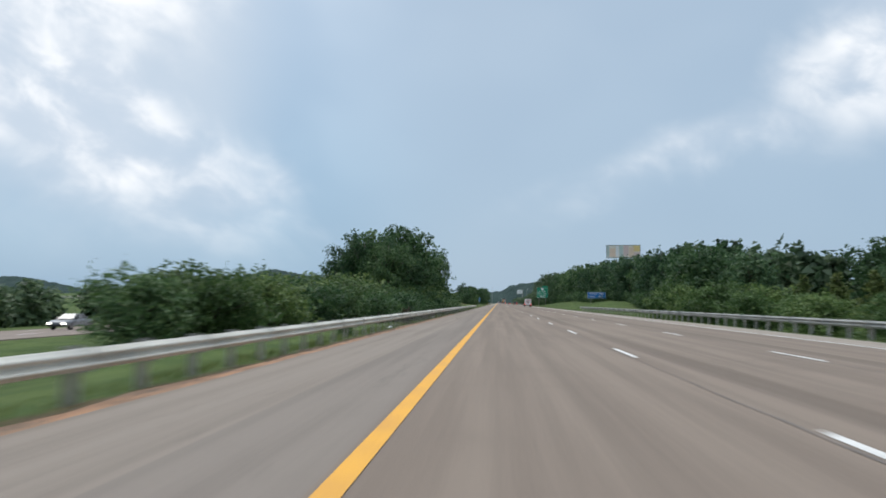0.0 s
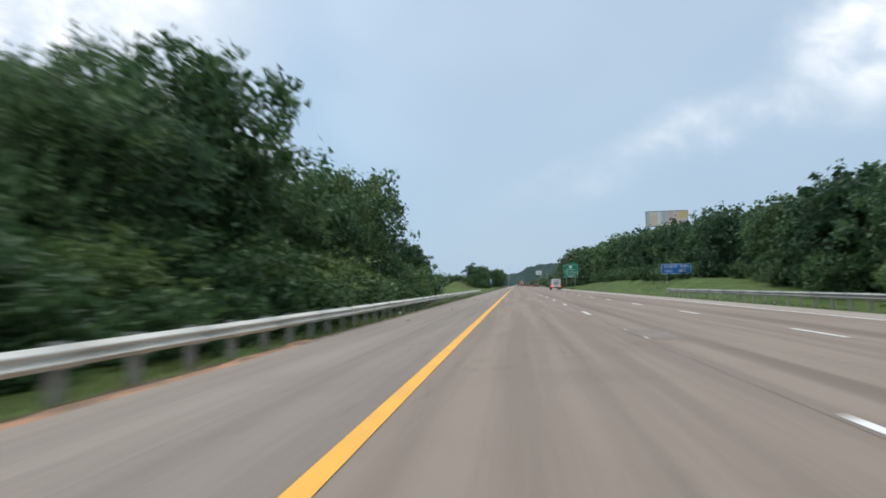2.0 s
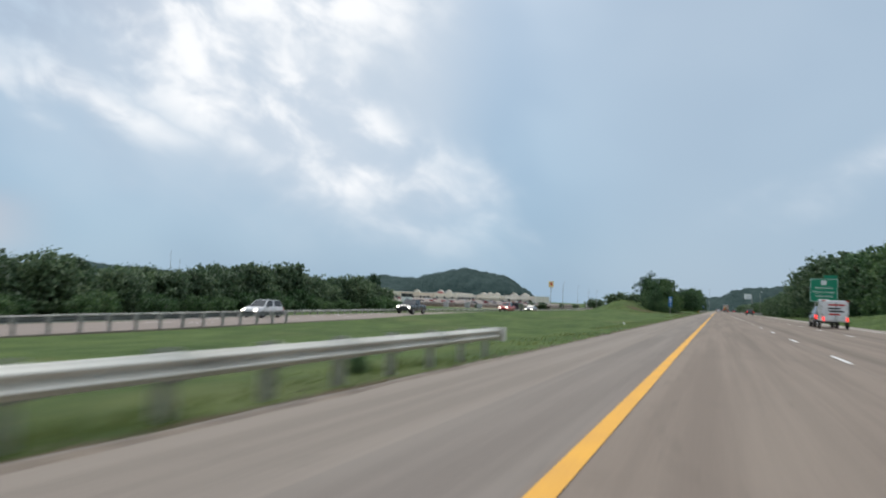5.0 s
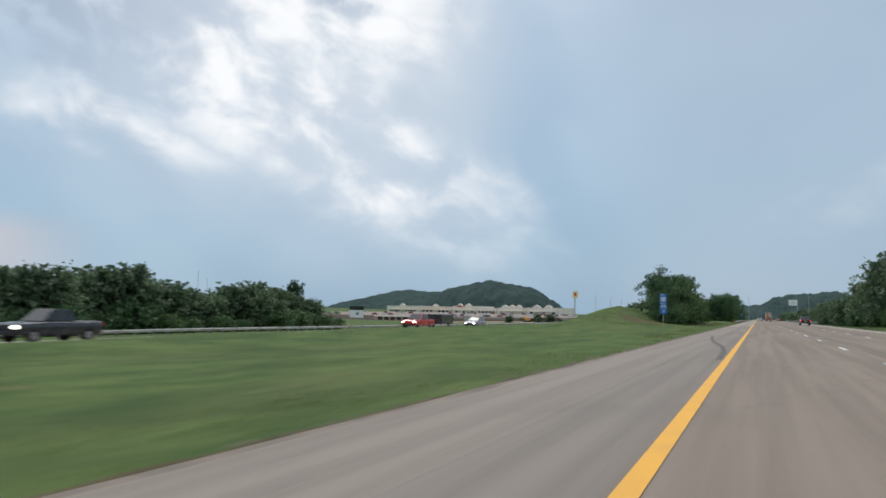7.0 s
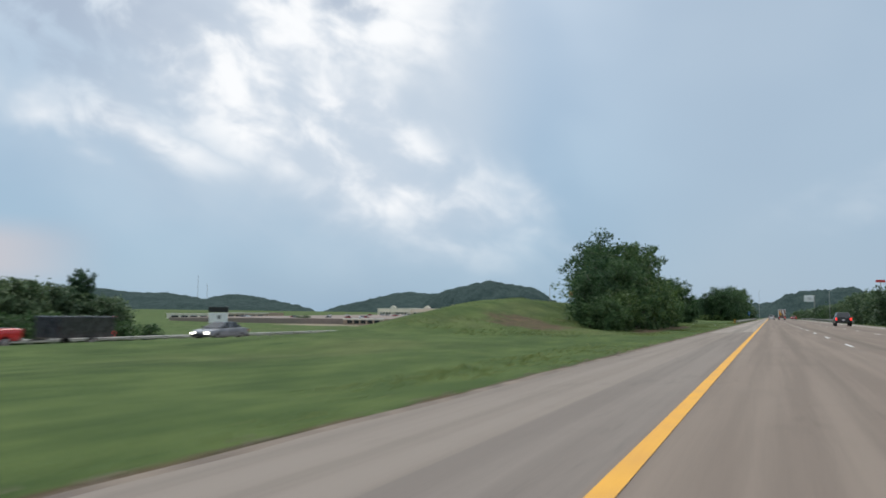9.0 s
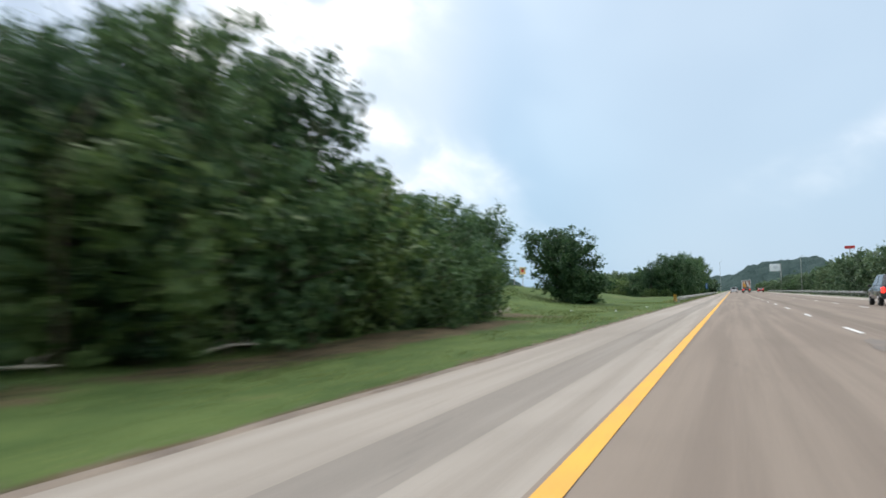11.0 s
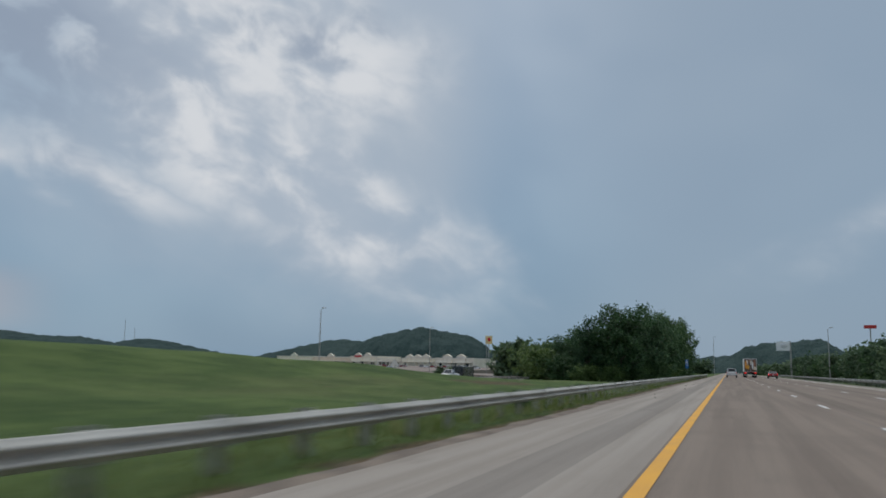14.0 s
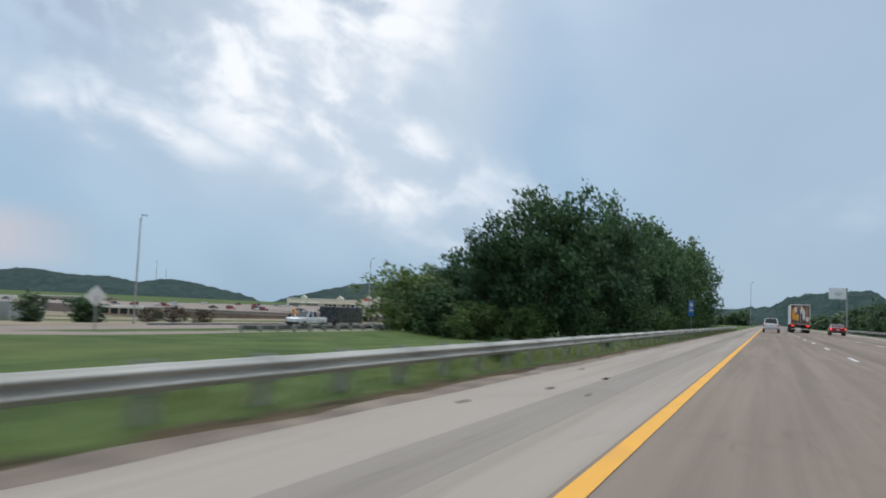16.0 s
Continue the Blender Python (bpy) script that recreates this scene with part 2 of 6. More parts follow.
def grass_ground():
    m, nt, bsdf = principled("grass_ground", 0.9, 0.0, 0.1)
    vec = nt.nodes.new("ShaderNodeTexCoord").outputs["Object"]
    mp = nt.nodes.new("ShaderNodeMapping")
    mp.inputs["Scale"].default_value = (1.0, 0.45, 1.0)
    link(nt, vec, mp.inputs["Vector"])
    big, mid = noise_tex(nt, mp.outputs[0], 0.09, 5.0, 0.6), noise_tex(nt, mp.outputs[0], 0.7, 5.0, 0.65)
    fine = noise_tex(nt, vec, 14.0, 4.0, 0.7)
    col = mix_rgb(nt, ramp(nt, mid, 0.3, 0.7), (0.042, 0.077, 0.020), (0.095, 0.135, 0.040))
    col = mix_rgb(nt, math_node(nt, "MULTIPLY", ramp(nt, big, 0.52, 0.72), 0.5), col, (0.132, 0.133, 0.057))
    col = mix_rgb(nt, math_node(nt, "MULTIPLY", ramp(nt, fine, 0.4, 0.75), 0.35), col, (0.136, 0.161, 0.051))
    patch = noise_tex(nt, mp.outputs[0], 0.26, 5.0, 0.62)
    col = mix_rgb(nt, math_node(nt, "MULTIPLY", ramp(nt, patch, 0.48, 0.64), 0.5), col, (0.035, 0.061, 0.017))
    soil = noise_tex(nt, vec, 0.35, 5.0, 0.6)
    col = mix_rgb(nt, math_node(nt, "MULTIPLY", ramp(nt, soil, 0.66, 0.76), 0.7), col, (0.17, 0.11, 0.065))
    # worn earth in patches on the mound and behind the rails: middle, half width, half length
    sep = nt.nodes.new("ShaderNodeSeparateXYZ")
    link(nt, vec, sep.inputs[0])
    worn = None
    for px, py, hw, hl in WORN:
        dx = math_node(nt, "MULTIPLY", math_node(nt, "SUBTRACT", sep.outputs[0], px), 1 / hw)
        dy = math_node(nt, "MULTIPLY", math_node(nt, "SUBTRACT", sep.outputs[1], py), 1 / hl)
        near = math_node(nt, "ADD", math_node(nt, "MULTIPLY", dx, dx), math_node(nt, "MULTIPLY", dy, dy))
        worn = near if worn is None else math_node(nt, "MINIMUM", worn, near)
    ragged = noise_tex(nt, vec, 0.7, 5.0, 0.6)
    bare = ramp(nt, math_node(nt, "ADD", worn, math_node(nt, "MULTIPLY", math_node(nt, "SUBTRACT", ragged, 0.5), 3.2)), 1.15, 0.35)
    earth = mix_rgb(nt, ramp(nt, fine, 0.35, 0.7), (0.075, 0.047, 0.032), (0.165, 0.104, 0.072))
    clods = noise_tex(nt, mp.outputs[0], 1.9, 4.0, 0.7)
    earth = mix_rgb(nt, math_node(nt, "MULTIPLY", ramp(nt, clods, 0.50, 0.62), 0.75), earth, (0.026, 0.018, 0.013))
    earth = mix_rgb(nt, math_node(nt, "MULTIPLY", ramp(nt, clods, 0.42, 0.30), 0.6), earth, (0.20, 0.105, 0.058))
    col = mix_rgb(nt, math_node(nt, "MULTIPLY", bare, 0.8), col, earth)
    link(nt, col, bsdf.inputs["Base Color"])
    bp = nt.nodes.new("ShaderNodeBump")
    bp.inputs["Strength"].default_value, bp.inputs["Distance"].default_value = 0.6, 0.06
    link(nt, fine, bp.inputs["Height"])
    link(nt, bp.outputs[0], bsdf.inputs["Normal"])
    return m


M_ROAD = pavement_material("road_surface", (0.180, 0.143, 0.115), (0.232, 0.187, 0.150), (0.158, 0.126, 0.102), ((4.45, 0.42), (8.15, 0.5), (1.85, 0.3)))
M_SHOULDER = pavement_material("shoulder_surface", (0.255, 0.220, 0.185), (0.322, 0.282, 0.240), (0.226, 0.195, 0.164))
M_SHOULDER_OLD = pavement_material("old_shoulder_surface", (0.200, 0.168, 0.140), (0.248, 0.210, 0.176), (0.178, 0.150, 0.126))
M_RUMBLE_OLD = pavement_material("old_shoulder_strip", (0.178, 0.150, 0.128), (0.222, 0.190, 0.162), (0.16, 0.136, 0.116))
M_RUMBLE = pavement_material("rumble_surface", (0.205, 0.178, 0.152), (0.256, 0.225, 0.193), (0.182, 0.158, 0.135))
M_OPP = pavement_material("opposite_surface", (0.20, 0.162, 0.138), (0.26, 0.215, 0.185), (0.18, 0.146, 0.125))
M_YELLOW = surface("yellow_line_paint", (0.62, 0.30, 0.035), (0.78, 0.40, 0.05), 0.7, 0, 1.2, 30, 0.2, 0.004)
M_WHITE_LINE = surface("white_line_paint", (0.52, 0.51, 0.48), (0.78, 0.77, 0.74), 0.7, 0, 1.5, 30, 0.2, 0.004)
M_GRASS = grass_ground()
M_BLADE = foliage("grass_blade", (0.100, 0.142, 0.044), (0.190, 0.226, 0.082), (0.27, 0.26, 0.12))
M_DRY = foliage("dry_weed", (0.13, 0.085, 0.045), (0.25, 0.17, 0.085), (0.32, 0.23, 0.12))
M_PALE_SOIL = surface("pale_stony_soil", (0.17, 0.14, 0.115), (0.27, 0.23, 0.19), 0.95, 0, 1.2, 14, 0.6, 0.03)
M_GRAVEL = surface("gravel_soil", (0.115, 0.088, 0.068), (0.25, 0.20, 0.155), 0.9, 0, 1.2, 25, 0.6, 0.03)
M_CLAY = surface("orange_clay", (0.17, 0.115, 0.075), (0.42, 0.225, 0.125), 0.95, 0, 0.9, 9, 0.6, 0.03)
M_STEEL = surface("galvanised_steel", (0.55, 0.535, 0.475), (0.69, 0.67, 0.60), 0.62, 0.0, 0.8, 22, 0.05, 0.002, 0.2, stretch=(1, 0.6, 1), rnd=0.3)
# Copy of the galvanised steel, darkened for the shading on the later rail.
M_STEEL_SHADED = surface("shaded_steel", (0.40, 0.388, 0.35), (0.54, 0.525, 0.475), 0.62, 0.0, 0.8, 22, 0.05, 0.002, 0.2, stretch=(1, 0.6, 1), rnd=0.3)
M_STEEL_WORN = surface("weathered_steel", (0.25, 0.255, 0.24), (0.36, 0.36, 0.34), 0.65, 0.0, 0.8, 22, 0.05, 0.002, 0.2, stretch=(1, 0.6, 1), rnd=0.3)
M_STEEL_DULL = surface("dull_steel", (0.15, 0.155, 0.155), (0.24, 0.24, 0.235), 0.6, 0.1, 0.8, 22, 0.05, 0.002, rnd=0.3)
M_POST = surface("weathered_post", (0.28, 0.27, 0.25), (0.44, 0.43, 0.40), 0.7, 0.2, 4, 40, 0.15, 0.004, rnd=0.4)
M_BARK = surface("bark", (0.045, 0.035, 0.028), (0.13, 0.105, 0.085), 0.9, 0, 4, 22, 0.6, 0.03, stretch=(1, 1, 0.25))
M_LEAF = [foliage("oak_leaf", (0.037, 0.082, 0.032), (0.090, 0.158, 0.059), (0.152, 0.226, 0.092)),
          foliage("dark_leaf", (0.037, 0.082, 0.040), (0.085, 0.152, 0.066), (0.138, 0.212, 0.099)),
          foliage("bright_leaf", (0.050, 0.096, 0.029), (0.118, 0.180, 0.055), (0.175, 0.235, 0.088)),
          foliage("copper_leaf", (0.045, 0.036, 0.026), (0.095, 0.070, 0.046), (0.12, 0.10, 0.06)),
          foliage("yellow_green_leaf", (0.078, 0.115, 0.033), (0.161, 0.200, 0.066), (0.221, 0.250, 0.099)),
          # Haze over the far woods is put into this leaf's paler colour.
          foliage("hazed_leaf", (0.056, 0.098, 0.050), (0.126, 0.182, 0.092), (0.185, 0.235, 0.125)),
          foliage("fresh_leaf", (0.064, 0.120, 0.037), (0.147, 0.225, 0.073), (0.212, 0.280, 0.110))]
# Woodland green shifted to blue-grey: distance haze held in the base colour.
M_FAR = surface("hazed_hillside", (0.032, 0.055, 0.052), (0.060, 0.088, 0.080), 0.95, 0, 0.05, 0.3, 1.0, 3.0, 0.05)
M_GREEN_SIGN = paint("green_sign_sheet", (0.012, 0.25, 0.135), 0.4)
M_BLUE_SIGN = paint("blue_sign_sheet", (0.020, 0.16, 0.46), 0.4)
M_SIGN_WHITE = paint("white_sign_sheet", (0.80, 0.80, 0.80), 0.4)
M_SIGN_BACK = surface("bare_aluminium", (0.55, 0.55, 0.56), (0.70, 0.70, 0.71), 0.45, 0.4, 3, 30, 0.03, 0.002)
M_PALE_BOARD = surface("pale_board", (0.60, 0.58, 0.53), (0.76, 0.74, 0.69), 0.7, 0, 2, 20, 0.05, 0.002)
M_AMBER = paint("amber_sheet", (0.85, 0.42, 0.02), 0.4)
M_BLACK = paint("black_paint", (0.02, 0.02, 0.02), 0.5)
M_ORANGE = paint("orange_panel", (0.80, 0.34, 0.05), 0.5)
M_PALE_YELLOW = paint("pale_yellow_panel", (0.80, 0.60, 0.26), 0.5)
M_RED = paint("red_panel", (0.55, 0.035, 0.03), 0.45)
M_GLASS = paint("tinted_glass", (0.02, 0.024, 0.028), 0.08)
M_RUBBER = surface("tyre_rubber", (0.015, 0.015, 0.016), (0.035, 0.035, 0.035), 0.85, 0, 6, 60, 0.2, 0.003)
M_RIM = paint("alloy_rim", (0.42, 0.42, 0.44), 0.3, 0.8)
M_TAIL = lit("lit_tail_lamp", (0.9, 0.03, 0.02), 2.2)
M_HEAD = lit("lit_headlamp", (1.0, 0.93, 0.8), 6.0)
M_LAMP_GLASS = paint("clear_lamp_cover", (0.6, 0.6, 0.6), 0.15)
M_CHROME = paint("chrome_trim", (0.6, 0.6, 0.62), 0.18, 1.0)
M_WALL = surface("stucco_wall", (0.64, 0.53, 0.40), (0.78, 0.67, 0.52), 0.85, 0, 0.3, 6, 0.2, 0.01)
M_WALL2 = surface("pale_wall", (0.66, 0.60, 0.50), (0.80, 0.74, 0.64), 0.85, 0, 0.3, 6, 0.2, 0.01)
M_DUN = surface("dun_block", (0.30, 0.22, 0.16), (0.40, 0.31, 0.235), 0.85, 0, 0.4, 8, 0.2, 0.01)
M_CREAM = surface("cream_stucco", (0.72, 0.64, 0.50), (0.84, 0.77, 0.63), 0.85, 0, 0.3, 6, 0.2, 0.01)
M_BRICKY = surface("red_brick_wall", (0.30, 0.15, 0.10), (0.40, 0.21, 0.15), 0.85, 0, 0.4, 8, 0.2, 0.01)
M_ROOF = surface("membrane_roof", (0.32, 0.31, 0.30), (0.42, 0.41, 0.40), 0.85, 0, 0.3, 8, 0.2, 0.01)
M_CONCRETE = surface("concrete", (0.36, 0.34, 0.31), (0.48, 0.46, 0.43), 0.85, 0, 0.8, 20, 0.2, 0.01)
PAINTS = {}


def car_paint(name, colour):
    if name not in PAINTS:
        m = paint(name, colour, 0.28)
        m.node_tree.nodes["Principled BSDF"].inputs["Coat Weight"].default_value = 0.5
        PAINTS[name] = m
    return PAINTS[name]


# ---- mesh helpers ----


def mesh_from(name, verts, faces, smooth=False):
    me = bpy.data.meshes.new(name)
    me.from_pydata([tuple(v) for v in verts], [], [tuple(f) for f in faces])
    if smooth:
        me.polygons.foreach_set("use_smooth", [True] * len(me.polygons))
    me.update()
    return me


def quads_mesh(name, pts):
    """pts: array n x k x 3 of loose faces with k corners."""
    n, k = pts.shape[:2]
    me = bpy.data.meshes.new(name)
    me.vertices.add(n * k), me.loops.add(n * k), me.polygons.add(n)
    me.vertices.foreach_set("co", pts.reshape(-1).astype(np.float32))
    me.loops.foreach_set("vertex_index", np.arange(n * k, dtype=np.int32))
    me.polygons.foreach_set("loop_start", np.arange(0, n * k, k, dtype=np.int32))
    me.update(calc_edges=True)
    return me


def bm_mesh(name, bm):
    me = bpy.data.meshes.new(name)
    bm.normal_update()
    bm.to_mesh(me)
    bm.free()
    return me


def add_box(bm, c, s, bevel=0.0, m=None):
    r = bmesh.ops.create_cube(bm, size=1.0)
    vs = r["verts"]
    bmesh.ops.scale(bm, vec=s, verts=vs)
    if bevel:
        es = list({e for v in vs for e in v.link_edges})
        vs = list({v for f in bmesh.ops.bevel(bm, geom=es, offset=bevel, segments=2, affect="EDGES", profile=0.6)["faces"] for v in f.verts})
    if m is not None:
        bmesh.ops.transform(bm, matrix=m, verts=vs)
    bmesh.ops.translate(bm, vec=c, verts=vs)


def add_cyl(bm, a, b, r1, r2=None, seg=12):
    a, b = Vector(a), Vector(b)
    r2 = r1 if r2 is None else r2
    d = b - a
    m = Matrix.Translation((a + b) / 2) @ d.to_track_quat("Z", "Y").to_matrix().to_4x4()
    bmesh.ops.create_cone(bm, cap_ends=True, segments=seg, radius1=r1, radius2=r2, depth=d.length, matrix=m)


def box_part(name, c, s, material, parent, label="", bevel=0.0):
    bm = bmesh.new()
    add_box(bm, c, s, bevel)
    return part(name, bm, material, parent, label)


def part(name, data, material, parent, label="", loc=None):
    me = data if isinstance(data, bpy.types.Mesh) else bm_mesh(name, data)
    if material is not None and not me.materials:
        me.materials.append(material)
    ob = new(name, me)
    ob.parent = parent
    if loc is not None:
        ob.location = loc
    if label:
        tagged(ob, label)
    return ob


def thing(name, at, label, category, group="", kind="", turn=0.0):
    ob = new(name)
    ob.matrix_basis = pose(*at, 0, 0, turn)
    ob.empty_display_size = 0.3
    return tagged(ob, label, category, group, kind)


def text_part(name, words, size, material, parent, at, turn=(90, 0, 0), width=None):
    cu = bpy.data.curves.new(name, "FONT")
    cu.body, cu.size, cu.align_x, cu.align_y, cu.extrude = words, size, "CENTER", "CENTER", 0.004
    tmp = bpy.data.objects.new(name, cu)
    scene.collection.objects.link(tmp)
    me = bpy.data.meshes.new_from_object(tmp)
    bpy.data.objects.remove(tmp)
    if width:
        xs = [v.co.x for v in me.vertices]
        k = width / max(1e-3, max(xs) - min(xs))
        me.transform(Matrix.Diagonal((k, 1, 1, 1)))
    me.transform(pose(*at, *turn))
    me.materials.clear()
    return part(name, me, material, parent)


def structure(name, mesh, material, label, category):
    if not mesh.materials:
        mesh.materials.append(material)
    return tagged(new(name, mesh), label, category, kind="structure")

# ---- the land ----


def smooth(a, b, v):
    t = min(1.0, max(0.0, (v - a) / (b - a)))
    return t * t * (3 - 2 * t)


def lerp_table(table, v):
    if v <= table[0][0]:
        return table[0][1]
    for (a, p), (b, q) in zip(table, table[1:]):
        if v <= b:
            return p + (q - p) * (v - a) / (b - a)
    return table[-1][1]


CREST = [(140, -1.25), (200, -1.0), (240, -0.72), (272, -0.5), (300, -0.3), (318, 0.4), (332, 2.0), (345, 2.7), (358, 2.6), (390, 2.5), (410, 2.2), (430, 1.75),
         (450, 1.62), (468, 1.30), (477, 0.96), (482, 0.70), (487, 0.45), (500, 0.05), (512, -0.28), (526, -0.75), (540, -0.9)]
OPPOSITE = [(150, -1.5), (192, -1.2), (206, -1.0), (240, -0.7), (272, -0.5), (465, -0.55), (500, -1.25), (700, -1.3)]
BANK = [(95, -1.3), (128, 0.2), (150, 1.5), (190, 1.9), (260, 1.5), (320, 0.6), (380, 0.0), (440, -0.8)]


def opposite_z(x, y):
    """The opposite carriageway, which falls away from the median."""
    fall = 0.045 * (1 - smooth(400, 475, y))
    return lerp_table(OPPOSITE, y) - fall * min(19.0, max(0.0, -27.6 - x))


def ground_z(x, y):
    if x > 14.2:
        far = lerp_table(BANK, y)
        z = -0.14 + (far + 0.14) * smooth(14.6, 22.0, x)
        return z + smooth(24, 70, x) * 5.0 + smooth(70, 400, x) * 10
    if x >= -3.3:
        return -0.06 - 0.04 * max(0.0, -x) - 0.04 * max(0.0, x - 11.2)
    h, o = lerp_table(CREST, y), lerp_table(OPPOSITE, y)
    if x > -20:
        u = (-3.3 - x) / 16.7
        return -0.15 + (h + 0.15) * u ** (3.3 if h > 0 else 0.8)
    if x > -27.5:
        lip = 0.28 * smooth(205, 235, y) + 0.42 * smooth(470, 505, y)
        return h + (o + lip - h) * smooth(-20, -26.6, x) - lip * smooth(-27.0, -27.5, x)
    if x > -46:
        return opposite_z(x, y) - 0.06
    o = opposite_z(-46, y)
    if y > 480:
        flat = smooth(480, 500, y)
        low = flat * (1 - smooth(860, 1000, y))
        near = o - 0.06 - (0.75 * flat * smooth(-46, -62, x))
        return near + (1 - flat) * smooth(-46, -80, x) * (-1.7) - flat * smooth(-64, -150, x) * 1.9 - low * smooth(-150, -240, x) * 1.8 + (1 - low) * smooth(-170, -300, x) * 2.0 + smooth(-300, -900, x) * 10
    return o + smooth(-46, -80, x) * (-1.7) + smooth(-90, -260, x) * 2.2 + smooth(-300, -900, x) * 10


def build_ground():
    xs = [-4500, -2500, -1500, -1000, -700, -500, -380, -300, -240, -190, -150, -120, -100, -85, -72, -62, -54, -48, -46.2]
    xs += [-46, -40, -34, -28, -27.5] + [round(-26.5 + i, 2) for i in range(0, 16)] + [-10.5 + 0.8 * i for i in range(9)]
    xs += [-3.35, -3.3, -1.5, 0, 3, 6, 9, 11.2, 14.2, 14.35, 15, 16, 17, 18, 19, 20, 21, 22, 23.5, 25, 28, 32, 38, 46, 58, 75, 100, 150, 220, 350, 600, 1000, 1800, 4500]
    xs = sorted(set(xs))
    ys = [-1200, -600, -300, -150, -80, -40] + [-20 + 3.0 * i for i in range(225)] + [670, 700, 740, 790, 850, 920, 1000, 1100, 1250, 1450, 1750, 2200, 3000, 4600]
    verts, faces = [], []
    for y in ys:
        for x in xs:
            z = ground_z(x, y)
            if x < -3.34 and x > -27.6 or x > 14.34:
                k = smooth(0.3, 3.0, min(abs(x + 3.3), abs(x + 27.6), abs(x - 14.3)))
                z += k * (0.16 * noise.noise((x * 0.22, y * 0.12, 0.5)) + 0.05 * noise.noise((x * 0.9, y * 0.8, 3.1)))
            verts.append((x, y, z))
    n = len(xs)
    for j in range(len(ys) - 1):
        for i in range(n - 1):
            faces.append((j * n + i, j * n + i + 1, (j + 1) * n + i + 1, (j + 1) * n + i))
    structure("ground", mesh_from("ground", verts, faces, True), M_GRASS, "mown grass median and verges with worn brown patches", "ground")


def strip(name, xs, zs, y0, y1, material, label, category, step=12.0, drop=0.25, jag=0.0):
    """A long slab over the land: its top follows (xs, zs), its edges go down into the ground."""
    rng = random.Random(name)
    n = int((y1 - y0) / step) + 1
    prof = [(xs[0], zs[0] - drop)] + list(zip(xs, zs)) + [(xs[-1], zs[-1] - drop)]
    verts, faces = [], []
    for j in range(n + 1):
        y = y0 + (y1 - y0) * j / n
        e = rng.uniform(-jag, jag)
        for i, (x, z) in enumerate(prof):
            verts.append((x + (e if i < 2 else 0), y, z(y) + (-drop if i in (0, len(prof) - 1) else 0) if callable(z) else z))
    m = len(prof)
    for j in range(n):
        for i in range(m - 1):
            faces.append((j * m + i, j * m + i + 1, (j + 1) * m + i + 1, (j + 1) * m + i))
    return structure(name, mesh_from(name, verts, faces), material, label, category)


build_ground()
road = strip("road", [-0.14, 3.6, 7.3, 11.2], [0.0, 0.012, 0.012, 0.0], -200, 1500, M_ROAD, "brownish-grey worn highway pavement of three lanes", "road", 40)
# the inner shoulder is old brown asphalt at first and newer pale pavement beyond a joint
JOINT = 338.0
shoulder_old = strip("shoulder_left_old", [-3.3, -1.45], [-0.132, -0.058], -200, JOINT, M_SHOULDER_OLD, "worn brownish-grey asphalt inner shoulder", "road shoulder", 1.5, 0.25, 0.05)
strip("shoulder_inner_old", [-1.45, -0.14], [-0.058, -0.004], -200, JOINT, M_RUMBLE_OLD, "slightly darker asphalt strip beside the yellow line", "road shoulder", 40)
shoulder_left = strip("shoulder_left", [-3.3, -1.75], [-0.132, -0.070], JOINT, 1500, M_SHOULDER, "pale grey paved inner shoulder", "road shoulder", 1.5, 0.25, 0.05)
rumble = strip("shoulder_rumble_strip", [-1.75, -0.95], [-0.070, -0.038], JOINT, 1500, M_RUMBLE, "darker milled rumble strip along the shoulder", "road shoulder", 40)
shoulder_inner = strip("shoulder_inner", [-0.95, -0.14], [-0.038, -0.004], JOINT, 1500, M_SHOULDER, "pale grey paved strip beside the yellow line", "road shoulder", 40)
shoulder_right = strip("shoulder_right", [11.2, 14.3], [-0.002, -0.126], -200, 1500, M_SHOULDER, "pale grey paved outer shoulder", "road shoulder", 40)


def opposite_road():
    verts, faces = [], []
    ys = list(range(-200, 821, 20))
    for y in ys:
        bend = 0.0045 * max(0.0, y - 610) ** 2
        ramp_x = -45.8 - 10.5 * smooth(480, 560, y)
        for x, d in ((-27.6, -0.35), (-27.6, 0.0), (ramp_x, -0.012 * (-45.8 - ramp_x)), (ramp_x, -0.6)):
            verts.append((x - bend, y, opposite_z(x, y) + d))
    for j in range(len(ys) - 1):
        for i in range(3):
            faces.append((j * 4 + i, (j + 1) * 4 + i, (j + 1) * 4 + i + 1, j * 4 + i + 1))
    return structure("opposite_road", mesh_from("opposite_road", verts, faces), M_OPP, "pale concrete opposite carriageway beyond the median", "road")


road_opposite = opposite_road()


def ribbon(name, x, w, y0, y1, z, parent, material, label):
    me = mesh_from(name, [(x - w / 2, y0, z), (x + w / 2, y0, z), (x + w / 2, y1, z), (x - w / 2, y1, z)], [(0, 1, 2, 3)])
    return part(name, me, material, parent, label)


# painted lines: each stretch of yellow ends at a small break
for a, b in ((-60, 377.6), (377.95, 480.3), (480.65, 1400)):
    ribbon("yellow_edge_line", -0.01, 0.17, a, b, 0.008, road, M_YELLOW, "solid yellow edge line")
ribbon("white_edge_line", 11.02, 0.13, -60, 1400, 0.008, road, M_WHITE_LINE, "solid white edge line")
dash = mesh_from("lane_dash", [(-0.06, -1.55, 0), (0.06, -1.5, 0), (0.055, 1.55, 0), (-0.06, 1.5, 0)], [(0, 1, 2, 3)])
for lane_x in (3.68, 7.34):
    for i in range(-2, 95):
        part("lane_dash", dash, M_WHITE_LINE, road, "", (lane_x, 17.8 + 12.192 * i, 0.017))
